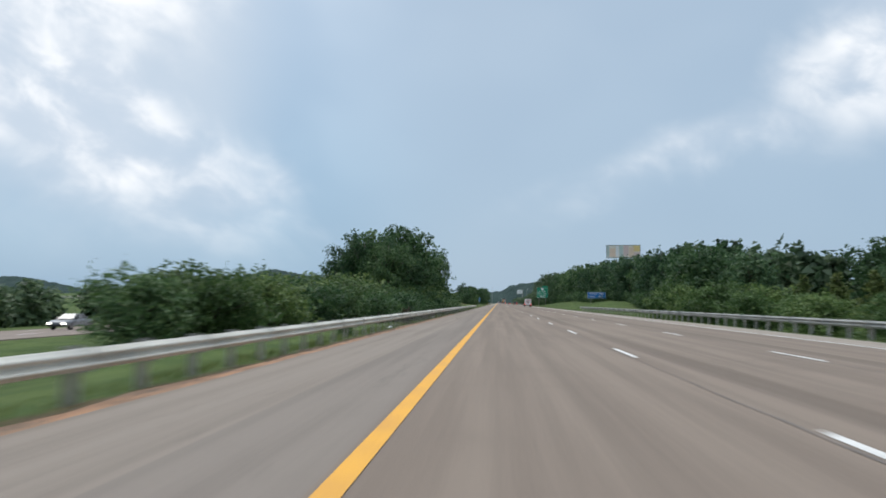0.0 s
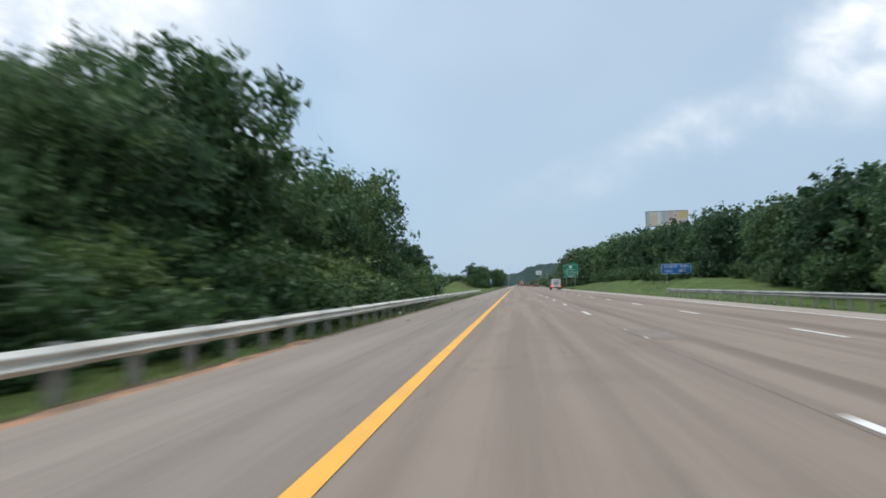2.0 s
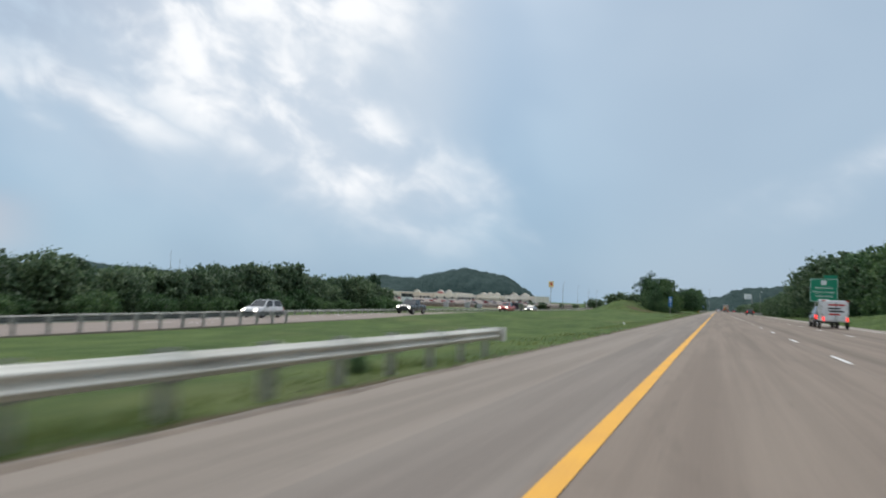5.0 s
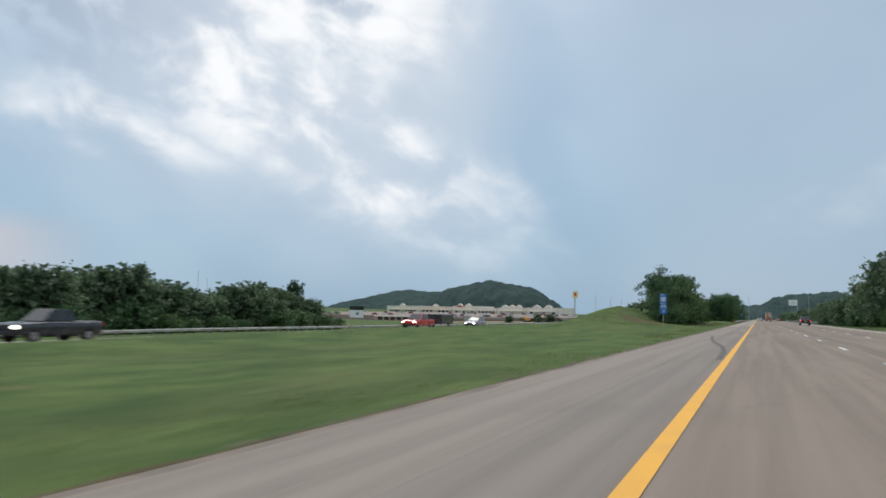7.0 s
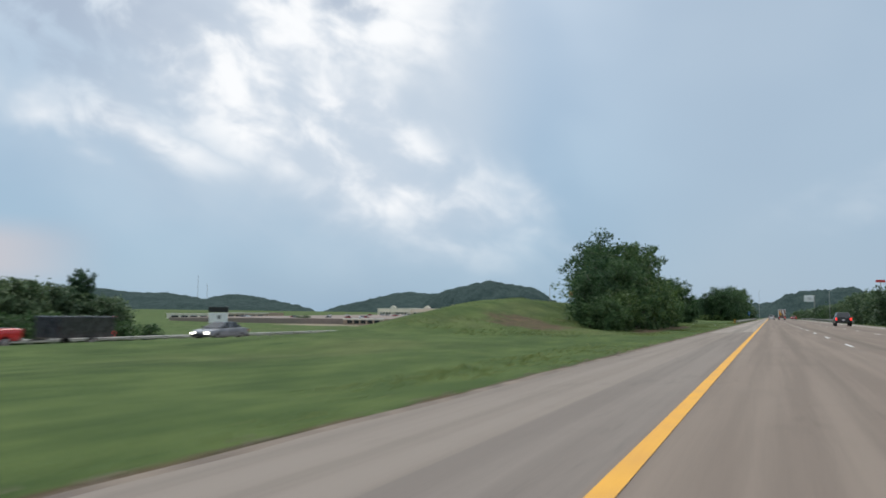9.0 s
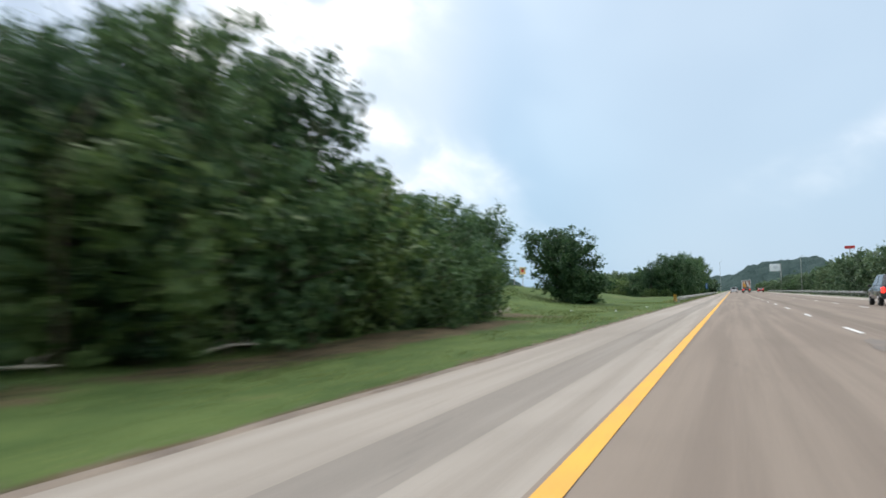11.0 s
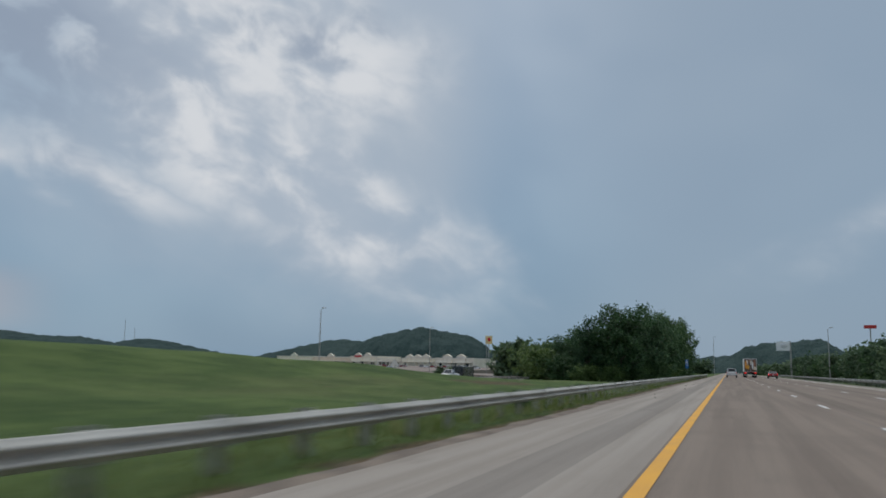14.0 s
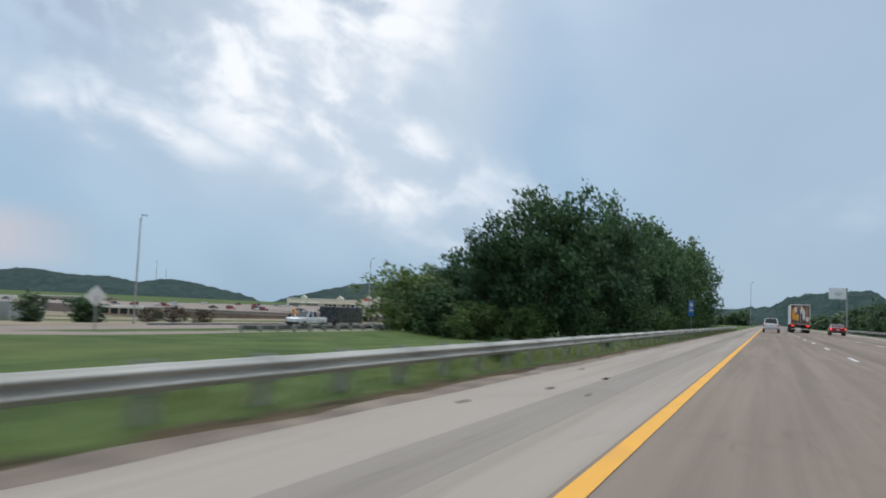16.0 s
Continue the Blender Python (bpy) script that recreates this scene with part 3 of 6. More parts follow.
opp_dash = mesh_from("opposite_lane_dash", [(-0.07, -1.55, 0), (0.07, -1.55, 0), (0.07, 1.55, 0), (-0.07, 1.55, 0)], [(0, 1, 2, 3)])
for lane_x in (-33.8, -37.5, -41.2):
    for i in range(0, 48):
        y = 20 + 12.192 * i
        part("lane_dash", opp_dash, M_WHITE_LINE, road_opposite, "", (lane_x, y, opposite_z(lane_x, y) + 0.01))

# dark repairs and skid marks in the pavement
M_TAR = surface("tar_patch", (0.125, 0.104, 0.088), (0.215, 0.175, 0.145), 0.8, 0, 0.9, 12, 0.3, 0.004)
M_SKID = surface("tyre_mark", (0.075, 0.065, 0.057), (0.12, 0.103, 0.09), 0.8, 0, 1.2, 14, 0.2, 0.003, stretch=(1, 0.2, 1))


def tar_patch(x, y, w, l, seed, z=0.006):
    rng = random.Random(seed)
    n = 22
    vs = [(x + 0.5 * w * math.cos(2 * math.pi * i / n) * rng.uniform(0.75, 1.15), y + 0.5 * l * math.sin(2 * math.pi * i / n) * rng.uniform(0.8, 1.15), z + 0.012) for i in range(n)]
    part("tar_patch", mesh_from("tar_patch", vs, [tuple(range(n))]), M_TAR, road, "dark patch of worn tar")


# worn dark seams where the lanes were paved side by side
def lane_seam(x, y0, y1, seed):
    rng = random.Random(seed)
    vs, fs = [], []
    n = int((y1 - y0) / 1.5)
    for j in range(n + 1):
        y = y0 + (y1 - y0) * j / n
        c, w = x + rng.uniform(-0.02, 0.02), max(0.012, 0.035 + 0.05 * noise.noise((y * 0.09, seed, 0.0)))
        vs += [(c - w / 2, y, 0.0155), (c + w / 2, y, 0.0155)]
        if j:
            fs.append((2 * j - 2, 2 * j - 1, 2 * j + 1, 2 * j))
    part("lane_seam", mesh_from("lane_seam", vs, fs), M_TAR, road, "dark worn seam between two lanes")


lane_seam(3.56, -10, 760, 1)
lane_seam(7.22, -10, 760, 2)
tar_patch(3.95, 78.6, 0.9, 4.2, 1)
tar_patch(3.2, 160.0, 1.2, 5.0, 2)
tar_patch(3.9, 270.0, 1.6, 5.0, 3)
tar_patch(3.7, 353.0, 1.0, 5.0, 4)


def skid(points, w=0.16):
    vs, fs = [], []
    for i, (x, y) in enumerate(points):
        z = 0.012 - 0.041 * max(0.0, -x)
        vs += [(x - w / 2, y, z), (x + w / 2, y, z)]
        if i:
            fs.append((2 * i - 2, 2 * i - 1, 2 * i + 1, 2 * i))
    part("skid_mark", mesh_from("skid_mark", vs, fs), M_SKID, road, "dark curved tyre mark")


SKID = [(238, -0.22), (242, -0.26), (245, -0.36), (249, -0.58), (252, -0.88), (255.5, -1.2), (260, -1.5), (265, -1.75), (270, -2.0)]
skid([(lerp_table(SKID, 238 + i), 238 + i) for i in range(33)])

# ---- guardrails ----
PROFILE = [(0.0, 0.156), (0.012, 0.150), (0.020, 0.135), (0.055, 0.105), (0.083, 0.088), (0.083, 0.062), (0.055, 0.045), (0.010, 0.016), (0.0, 0.0),
           (0.010, -0.016), (0.055, -0.045), (0.083, -0.062), (0.083, -0.088), (0.055, -0.105), (0.020, -0.135), (0.012, -0.150), (0.0, -0.156)]


def beam_mesh(length, side):
    vs, fs = [], []
    n = len(PROFILE)
    for y in (0.0, length + 0.06):
        for t in (0.0, -0.012):
            vs += [((px + t) * side, y, 0.86 * pz) for px, pz in PROFILE]
    for i in range(n - 1):
        fs.append((i, i + 1, 2 * n + i + 1, 2 * n + i))
        fs.append((n + i + 1, n + i, 3 * n + i, 3 * n + i + 1))
    fs += [(i, i + 1, n + i + 1, n + i) for i in range(n - 1)] + [(2 * n + i + 1, 2 * n + i, 3 * n + i, 3 * n + i + 1) for i in range(n - 1)]
    fs += [(0, 2 * n, 3 * n, n), (n - 1, 2 * n - 1, 4 * n - 1, 3 * n - 1)]
    return mesh_from("beam", vs, fs, True)


RAIL_B0 = 423.8
BEAM = {1: beam_mesh(3.81, 1), -1: beam_mesh(3.81, -1)}
bm = bmesh.new()
add_box(bm, (0, 0, -0.15), (0.014, 0.10, 1.1)), add_box(bm, (0.07, 0, -0.15), (0.012, 0.10, 1.1)), add_box(bm, (-0.07, 0, -0.15), (0.012, 0.10, 1.1))
POST = bm_mesh("post", bm)
bm = bmesh.new()
add_box(bm, (0, 0, 0.02), (0.14, 0.15, 0.29))
BLOCK = bm_mesh("blockout", bm)


def guardrail(x, y0, y1, side, top, label, steel=None):
    rail = thing("guardrail", (x, y0, 0), label, "guardrail", kind="structure")
    rng = random.Random(x * 7 + y0)
    steel = steel or M_STEEL
    beams = BEAM if steel is M_STEEL else {s: BEAM[s].copy() for s in BEAM}
    for s in beams:
        if steel is not M_STEEL:
            beams[s].materials.clear()
    n = int((y1 - y0) / 3.81)
    for i in range(n):
        y = i * 3.81
        z = top(y0 + y) - 0.134
        b = part("beam", beams[side], steel, rail, "", (rng.uniform(-0.006, 0.006), y, z))
        b.rotation_euler = (math.atan2(top(y0 + y + 3.81) - top(y0 + y), 3.81) + rng.uniform(-0.0012, 0.0012), 0, rng.uniform(-0.0015, 0.0015))
        for k in (0, 1):
            yy = y + 1.905 * k
            zz = top(y0 + yy)
            p = part("post", POST, M_POST, rail, "", (-0.24 * side, yy, zz - 0.38))
            p.rotation_euler = (rng.uniform(-0.02, 0.02), rng.uniform(-0.03, 0.03), 0)
            part("blockout", BLOCK, M_POST, rail, "", (-0.09 * side, yy, zz - 0.17))
    part("post", POST, M_POST, rail, "", (-0.24 * side, 3.81 * n - 0.06, top(y0 + 3.81 * n) - 0.38))
    part("blockout", BLOCK, M_POST, rail, "", (-0.09 * side, 3.81 * n - 0.06, top(y0 + 3.81 * n) - 0.17))
    return rail


RAIL_A = guardrail(-4.0, -28.6, 173.9, 1, lambda y: 0.45, "weathered galvanised steel W-beam guardrail on the median shoulder")
RAIL_B = guardrail(-4.25, RAIL_B0, 650, 1, lambda y: 0.475, "galvanised W-beam guardrail, coloured darker for shade, leading towards the overpass", M_STEEL_SHADED)
RAIL_C = guardrail(14.7, -30, 134, -1, lambda y: 0.60, "weathered grey W-beam guardrail along the outer shoulder", M_STEEL_WORN)
RAIL_D = guardrail(14.7, 436, 690, -1, lambda y: 0.58, "weathered grey W-beam guardrail before the wooded verge", M_STEEL_WORN)
RAIL_E = guardrail(-28.0, 90, 208, -1, lambda y: lerp_table(OPPOSITE, y) + 0.78, "dull dark grey guardrail along the opposite carriageway", M_STEEL_DULL)
RAIL_H = guardrail(-46.6, 90, 470, 1, lambda y: opposite_z(-46.6, y) + 0.58, "galvanised guardrail along the far edge of the opposite carriageway", M_STEEL_SHADED)
RAIL_F = guardrail(-57.0, 551, 660, 1, lambda y: -1.22, "dull weathered guardrail beyond the opposite carriageway", M_STEEL_DULL)
RAIL_G = guardrail(-28.0, 527, 640, -1, lambda y: -0.22, "dull weathered guardrail beside the opposite carriageway", M_STEEL_DULL)


def rail_end(x, y, top, side, label):
    bm = bmesh.new()
    for i in range(7):
        a = math.pi * i / 6
        add_box(bm, (side * (0.10 - 0.10 * math.cos(a)) - side * 0.02, y + 0.16 * math.sin(a), top - 0.156), (0.05, 0.07, 0.31))
    return bm


for rail, y, top in ((RAIL_A, 202.0, 0.45), (RAIL_B, 0.0, 0.475), (RAIL_C, 163.8, 0.60)):
    part("end_shoe", rail_end(0, y, top, 1, ""), M_STEEL, rail, "rounded steel terminal")


def object_marker(x, y, z):
    t = thing("object_marker", (x, y, z), "black and yellow striped object marker at the guardrail end", "road sign")
    box_part("plate", (0, 0, 0.57), (0.30, 0.012, 0.68), M_AMBER, t, "amber reflective plate")
    for i in range(4):
        zc = 0.57 - 0.26 + 0.18 * i
        w = 0.16
        vs = [(-w, -0.009, zc - 0.05 - 0.09), (w, -0.009, zc - 0.05 + 0.09), (w, -0.009, zc + 0.05 + 0.09), (-w, -0.009, zc + 0.05 - 0.09)]
        vs = [(a, b, min(0.91, max(0.23, c))) for a, b, c in vs]
        part("stripe", mesh_from("stripe", vs, [(0, 1, 2, 3)]), M_BLACK, t, "black diagonal stripe")
    box_part("post", (0, 0.03, 0.2), (0.06, 0.04, 0.9), M_POST, t)


object_marker(-4.75, 424.2, -0.22)

# ---- signs ----


def blue_guide_sign():
    t = thing("guide_sign", (20.5, 159, ground_z(20.5, 159)), "blue highway information sign on two posts in the grass bank", "road sign")
    z0 = 2.2 - ground_z(20.5, 159)
    box_part("panel", (0, 0, z0 + 0.62), (3.6, 0.03, 1.24), M_BLUE_SIGN, t, "blue reflective panel", 0.01)
    for s in (-1, 1):
        box_part("border", (0, -0.019, z0 + 0.62 + s * 0.58), (3.5, 0.004, 0.03), M_SIGN_WHITE, t)
        box_part("border", (s * 1.75, -0.019, z0 + 0.62), (0.03, 0.004, 1.12), M_SIGN_WHITE, t)
        box_part("post", (s * 1.1, 0.06, z0 / 2 + 0.2), (0.09, 0.09, z0 + 1.2), M_POST, t, "steel sign post")
    text_part("lettering", "TOURIST", 0.46, M_SIGN_WHITE, t, (-0.62, -0.021, z0 + 0.90), width=1.72)
    text_part("lettering", "INFO", 0.46, M_SIGN_WHITE, t, (1.0, -0.021, z0 + 0.90), width=0.95)
    text_part("lettering", "EXIT", 0.36, M_SIGN_WHITE, t, (-0.8, -0.021, z0 + 0.34), width=0.95)
    text_part("lettering", "407", 0.52, M_SIGN_WHITE, t, (0.75, -0.021, z0 + 0.36), width=1.0)


def green_guide_sign():
    t = thing("guide_sign", (17.6, 300, ground_z(17.6, 300)), "large green highway destination sign on tall steel posts", "road sign")
    z0 = 3.15 - ground_z(17.6, 300)
    box_part("panel", (0, 0, z0 + 1.95), (4.2, 0.05, 3.9), M_GREEN_SIGN, t, "green reflective panel", 0.02)
    box_part("exit_tab", (1.0, 0, z0 + 4.2), (2.0, 0.05, 0.55), M_GREEN_SIGN, t, "green exit tab")
    for s in (-1, 1):
        box_part("border", (0, -0.029, z0 + 1.95 + s * 1.86), (4.05, 0.005, 0.05), M_SIGN_WHITE, t)
        box_part("border", (s * 2.04, -0.029, z0 + 1.95), (0.05, 0.005, 3.7), M_SIGN_WHITE, t)
        box_part("post", (s * 1.25, 0.12, z0 / 2 + 1.0), (0.16, 0.20, z0 + 3.2), M_POST, t, "steel beam post")
    box_part("route_shield", (0, -0.03, z0 + 3.2), (0.85, 0.008, 0.75), M_SIGN_WHITE, t, "white route shield")
    text_part("lettering", "Sevierville", 0.55, M_SIGN_WHITE, t, (0, -0.031, z0 + 2.35), width=2.6)
    text_part("lettering", "Pigeon", 0.55, M_SIGN_WHITE, t, (-0.82, -0.031, z0 + 1.65), width=1.58)
    text_part("lettering", "Forge", 0.55, M_SIGN_WHITE, t, (0.93, -0.031, z0 + 1.65), width=1.36)
    text_part("lettering", "Gatlinburg", 0.55, M_SIGN_WHITE, t, (0, -0.031, z0 + 0.98), width=2.6)
    box_part("distance_line", (0, -0.03, z0 + 0.38), (1.6, 0.006, 0.2), M_SIGN_WHITE, t, "white distance wording too small to read")


def mile_marker(x, y, z, tenth):
    g = ground_z(x, y)
    t = thing("mile_marker", (x, y, g), "narrow blue milepost sign on a thin post in the grass", "road sign", "mileposts")
    z0 = z - g
    box_part("panel", (0, 0, z0), (0.50, 0.012, 1.45), M_BLUE_SIGN, t, "blue reflective panel", 0.004)
    text_part("lettering", "WEST", 0.15, M_SIGN_WHITE, t, (0, -0.009, z0 + 0.62), width=0.38)
    box_part("route_shield", (0, -0.008, z0 + 0.33), (0.30, 0.005, 0.28), M_SIGN_WHITE, t, "white route shield")
    text_part("lettering", "40", 0.22, M_BLUE_SIGN, t, (0, -0.013, z0 + 0.33), width=0.24)
    text_part("lettering", "MILE", 0.14, M_SIGN_WHITE, t, (0, -0.009, z0 + 0.03), width=0.36)
    text_part("lettering", "408", 0.26, M_SIGN_WHITE, t, (0, -0.009, z0 - 0.19), width=0.40)
    box_part("divider", (0, -0.008, z0 - 0.36), (0.46, 0.004, 0.012), M_SIGN_WHITE, t)
    if tenth:
        text_part("lettering", tenth, 0.26, M_SIGN_WHITE, t, (0, -0.009, z0 - 0.54), width=0.2)
    box_part("post", (0, 0.025, z0 / 2), (0.04, 0.03, z0 + 1.0), M_POST, t, "thin weathered steel post")
    for o in t.children:
        o.rotation_euler = (0, 0, 0)


def diamond_sign(x, y, top, turn):
    g = ground_z(x, y)
    t = thing("warning_sign", (x, y, g), "diamond-shaped sign seen from its bare metal back", "road sign", "signs beside the ramp", turn=turn)
    bm = bmesh.new()
    add_box(bm, (0, 0, top - 0.8 - g), (1.15, 0.02, 1.15), 0.0, Matrix.Rotation(radians(45), 4, "Y"))
    part("panel", bm, M_PALE_BOARD, t, "pale diamond panel seen from behind")
    box_part("post", (0, -0.05, (top - 1.0 - g) / 2), (0.09, 0.05, top - 0.6 - g), M_POST, t)


def frontage_board(x, y):
    g = ground_z(x, y)
    t = thing("roadside_board", (x, y, g), "white roadside board under a dark panel on two posts", "sign", turn=22)
    h = 0.6 - g
    box_part("panel", (0, 0, h - 0.3), (3.6, 0.2, 1.9), M_SIGN_WHITE, t, "white panel", 0.02)
    box_part("mark", (0.2, -0.11, h - 0.2), (0.7, 0.02, 0.7), M_STEEL_DULL, t, "dark mark without legible wording")
    box_part("upper_panel", (0, 0, h + 1.25), (3.8, 0.25, 1.0), M_BLACK, t, "dark upper panel", 0.02)
    for s in (-1, 1):
        box_part("post", (s * 1.6, 0.12, (h + 1.9) / 2 - 0.2), (0.2, 0.2, h + 2.3), M_POST, t, "steel post")
    for k in range(4):
        box_part("lamp_arm", (-1.5 + k, -0.2, h + 1.85), (0.1, 0.6, 0.1), M_BLACK, t)


def street_lamp(x, y, top):
    g = ground_z(x, y)
    t = thing("street_lamp", (x, y, g), "tall tapered galvanised street lamp with a short arm", "street lamp", "lamps along the ramp")
    h = top - g
    bm = bmesh.new()
    add_cyl(bm, (0, 0, 0), (0, 0, h), 0.13, 0.07, 14)
    part("pole", bm, M_POST, t, "tapered steel pole")
    bm = bmesh.new()
    add_cyl(bm, (0, 0, 0), (0, 0, 0.35), 0.24, 0.22, 14)
    part("base", bm, M_CONCRETE, t)
    bm = bmesh.new()
    add_cyl(bm, (0, 0, h - 0.1), (0.5, -0.1, h + 0.25), 0.05, 0.045, 10)
    part("arm", bm, M_SIGN_BACK, t)
    box_part("lamp_head", (0.75, -0.15, h + 0.32), (0.8, 0.36, 0.18), M_SIGN_BACK, t, "flat grey lamp head", 0.04)


def pole_sign(x, y, w, hgt, top, face, mark, label, pole_at=0.0, kind_name="pylon_sign"):
    g = ground_z(x, y)
    t = thing(kind_name, (x, y, g), label, "sign")
    box_part("panel", (0, 0, top - g - hgt / 2), (w, 0.9, hgt), face, t, "", 0.08)
    bm = bmesh.new()
    add_cyl(bm, (pole_at, 0.1, 0), (pole_at, 0.1, top - g - hgt * (0.98 if pole_at else 1.0) + (hgt if pole_at else 0.2)), 0.55 if w > 8 else 0.3, None, 14)
    part("pole", bm, M_POST, t, "steel pole")
    if mark:
        bm = bmesh.new()
        bmesh.ops.create_uvsphere(bm, u_segments=14, v_segments=8, radius=0.5)
        bmesh.ops.scale(bm, vec=(w * 0.5, 0.3, hgt * 0.5), verts=bm.verts)
        bmesh.ops.translate(bm, vec=(w * 0.06, -0.5, top - g - hgt * 0.45), verts=bm.verts)
        part("emblem", bm, mark, t, "rounded emblem")
    return t


blue_guide_sign()
green_guide_sign()
mile_marker(-5.6, 275.0, 2.02, ".2")
mile_marker(-5.6, 566.0, 2.3, "")
diamond_sign(-43.5, 531.0, 2.0, 72)
diamond_sign(-58.2, 533.2, 1.6, 72)
frontage_board(-97.5, 400.7)
for x, y, top in ((-76.3, 569, 12), (-81, 644, 12), (-86, 719, 12.5), (-91, 794, 13), (24, 640, 12), (-5.5, 845, 18.2)):
    street_lamp(x, y, top)
pole_sign(-174, 1020, 5.4, 6.4, 25.5, M_PALE_YELLOW, M_RED, "tall pale yellow square pylon sign with a red emblem")
pole_sign(21.8, 770, 5.0, 3.6, 13.6, M_SIGN_WHITE, M_SIGN_BACK, "white rectangular advertising board on a single pole", 2.7, "billboard")
pole_sign(73, 900, 6.0, 1.8, 27.5, M_RED, None, "tall pole sign with a narrow red panel")

# ---- trees ----


def crown_width(f, shape):
    """How wide the crown is at the height fraction f, as a share of its widest."""
    if shape == "cone":
        return max(0.04, (1 - f) ** 0.85)
    if shape == "column":
        return max(0.1, min(1.0, 3.0 * f + 0.4) * min(1.0, 2.2 * (1 - f) + 0.12))
    peak = 0.42
    u = (f - peak) / (1 - peak) if f > peak else (peak - f) / peak
    return max(0.12, math.sqrt(max(0.0, 1 - u ** (2.6 if f > peak else 2.0) * (0.93 if f > peak else 0.5))))


def tubes_mesh(name, tubes, sides=5):
    """Tapered bent tubes: each a list of points and radii, joined into one mesh."""
    vs, fs = [], []
    for pts, radii in tubes:
        start = len(vs)
        for i, (p, r) in enumerate(zip(pts, radii)):
            ahead = Vector(pts[min(i + 1, len(pts) - 1)]) - Vector(pts[max(i - 1, 0)])
            q = ahead.to_track_quat("Z", "Y")
            for k in range(sides):
                a = 2 * math.pi * k / sides
                vs.append(Vector(p) + q @ Vector((r * math.cos(a), r * math.sin(a), 0)))
            if i:
                b = start + (i - 1) * sides
                fs += [(b + k, b + (k + 1) % sides, b + sides + (k + 1) % sides, b + sides + k) for k in range(sides)]
        fs.append(tuple(range(len(vs) - sides, len(vs))))
    return mesh_from(name, vs, fs, True)


def tree_meshes(seed, h, spread, leaves, leaf, limbs, low=0.18, droop=0.2, shape="round", lean=(0.0, 0.0)):
    """A trunk whose limbs bend up and out, each with tufts of leaves along twigs. Height h, widest radius spread."""
    rng = np.random.default_rng(seed)
    top = Vector((lean[0] * h, lean[1] * h, h * 0.9))
    r0 = 0.018 * h + 0.03
    stem = [Vector((0, 0, -0.3))]
    for i in range(1, 6):
        wob = Vector((rng.uniform(-0.025, 0.025), rng.uniform(-0.025, 0.025), 0)) * h
        stem.append(top * (i / 5) + wob)
    tubes = [(stem, [r0 * (1.15 - 0.2 * i) for i in range(6)])]

    def on_stem(f):
        f = min(0.999, max(0.0, f)) * 5
        return stem[int(f)].lerp(stem[int(f) + 1], f - int(f))

    tufts, size, ways = [], [], []
    for i in range(limbs):
        f = (i + rng.uniform(0.2, 0.8)) / limbs
        zf = low + (0.93 - low) * f ** (0.85 if shape == "round" else 1.0)
        a = i * 2.39996 + rng.uniform(-0.55, 0.55)
        out = spread * crown_width(f, shape) * rng.uniform(0.78, 1.03)
        rise = 0.10 if shape in ("cone", "column") else rng.uniform(0.16, 0.34)
        root = on_stem(max(0.06, zf - rise))
        axis = on_stem(zf)
        tip = Vector((axis.x + out * math.cos(a), axis.y + out * math.sin(a), zf * h - 0.05 * h * rng.uniform(0, 1)))
        bend = root.lerp(tip, 0.5) + Vector((0, 0, 0.10 * out * (1 if shape == "round" else -0.5)))
        if i % (1 if leaves > 12000 else 3) == 0:
            arm = [root * (1 - s) ** 2 + bend * 2 * s * (1 - s) + tip * s ** 2 for s in (0, 0.45, 0.95)]
            tubes.append((arm, [r0 * 0.42 * (1 - 0.6 * zf), r0 * 0.24, r0 * 0.05]))
        base = spread * (0.205 if shape == "round" else 0.14)
        for s in np.linspace(0.3, 1.0, 6 if out > 0.45 * spread else 4):
            p = root * (1 - s) ** 2 + bend * 2 * s * (1 - s) + tip * s ** 2
            side = Vector(np.clip(rng.normal(size=3), -1.2, 1.2)) * spread * 0.11
            side.z *= 0.55
            tufts.append(p + side * (0.5 + s))
            size.append(base * rng.uniform(0.75, 1.5) * (1.1 - 0.25 * s))
            ways.append((math.cos(a) * 0.5, math.sin(a) * 0.5, 0.35))
    for i in range(8 if shape == "round" else 0):
        p = on_stem(0.68 + 0.033 * i) + Vector((rng.normal(), rng.normal(), 0.2)) * spread * (0.20 - 0.012 * i)
        tufts.append(p), size.append(spread * 0.2 * rng.uniform(0.8, 1.2)), ways.append((0, 0, 0.5))
    tufts, size, ways = np.array([tuple(p) for p in tufts]), np.array(size), np.array(ways)
    n = len(tufts)
    # twigs leave each tuft upwards and outwards; leaves sit along them
    per = 9
    twig = rng.normal(size=(n * per, 3)) + np.repeat(ways, per, 0)
    twig[:, 2] = np.where(rng.uniform(size=n * per) < 0.7, np.abs(twig[:, 2]), twig[:, 2]) * 0.8
    twig /= np.linalg.norm(twig, axis=1)[:, None]
    reach = rng.uniform(0.55, 1.2, n * per)
    weight = np.repeat(size ** 2, per) * reach
    pick = rng.choice(n * per, leaves, p=weight / weight.sum())
    along = rng.uniform(0.08, 1.0, leaves) ** 0.75 * reach[pick]
    r = np.repeat(size, per)[pick]
    pos = np.repeat(tufts, per, 0)[pick] + twig[pick] * (along * r)[:, None] + rng.normal(scale=0.24, size=(leaves, 3)) * r[:, None]
    pos[:, 2] -= droop * 0.5 * along ** 2 * r
    pos[:, 2] = np.maximum(pos[:, 2], 0.015 * h + rng.uniform(0, 0.03 * h, leaves))
    # blades lie across the light, tips hanging a little
    face = rng.normal(scale=0.6, size=(leaves, 3)) + twig[pick] * 0.45
    face[:, 2] += 0.38
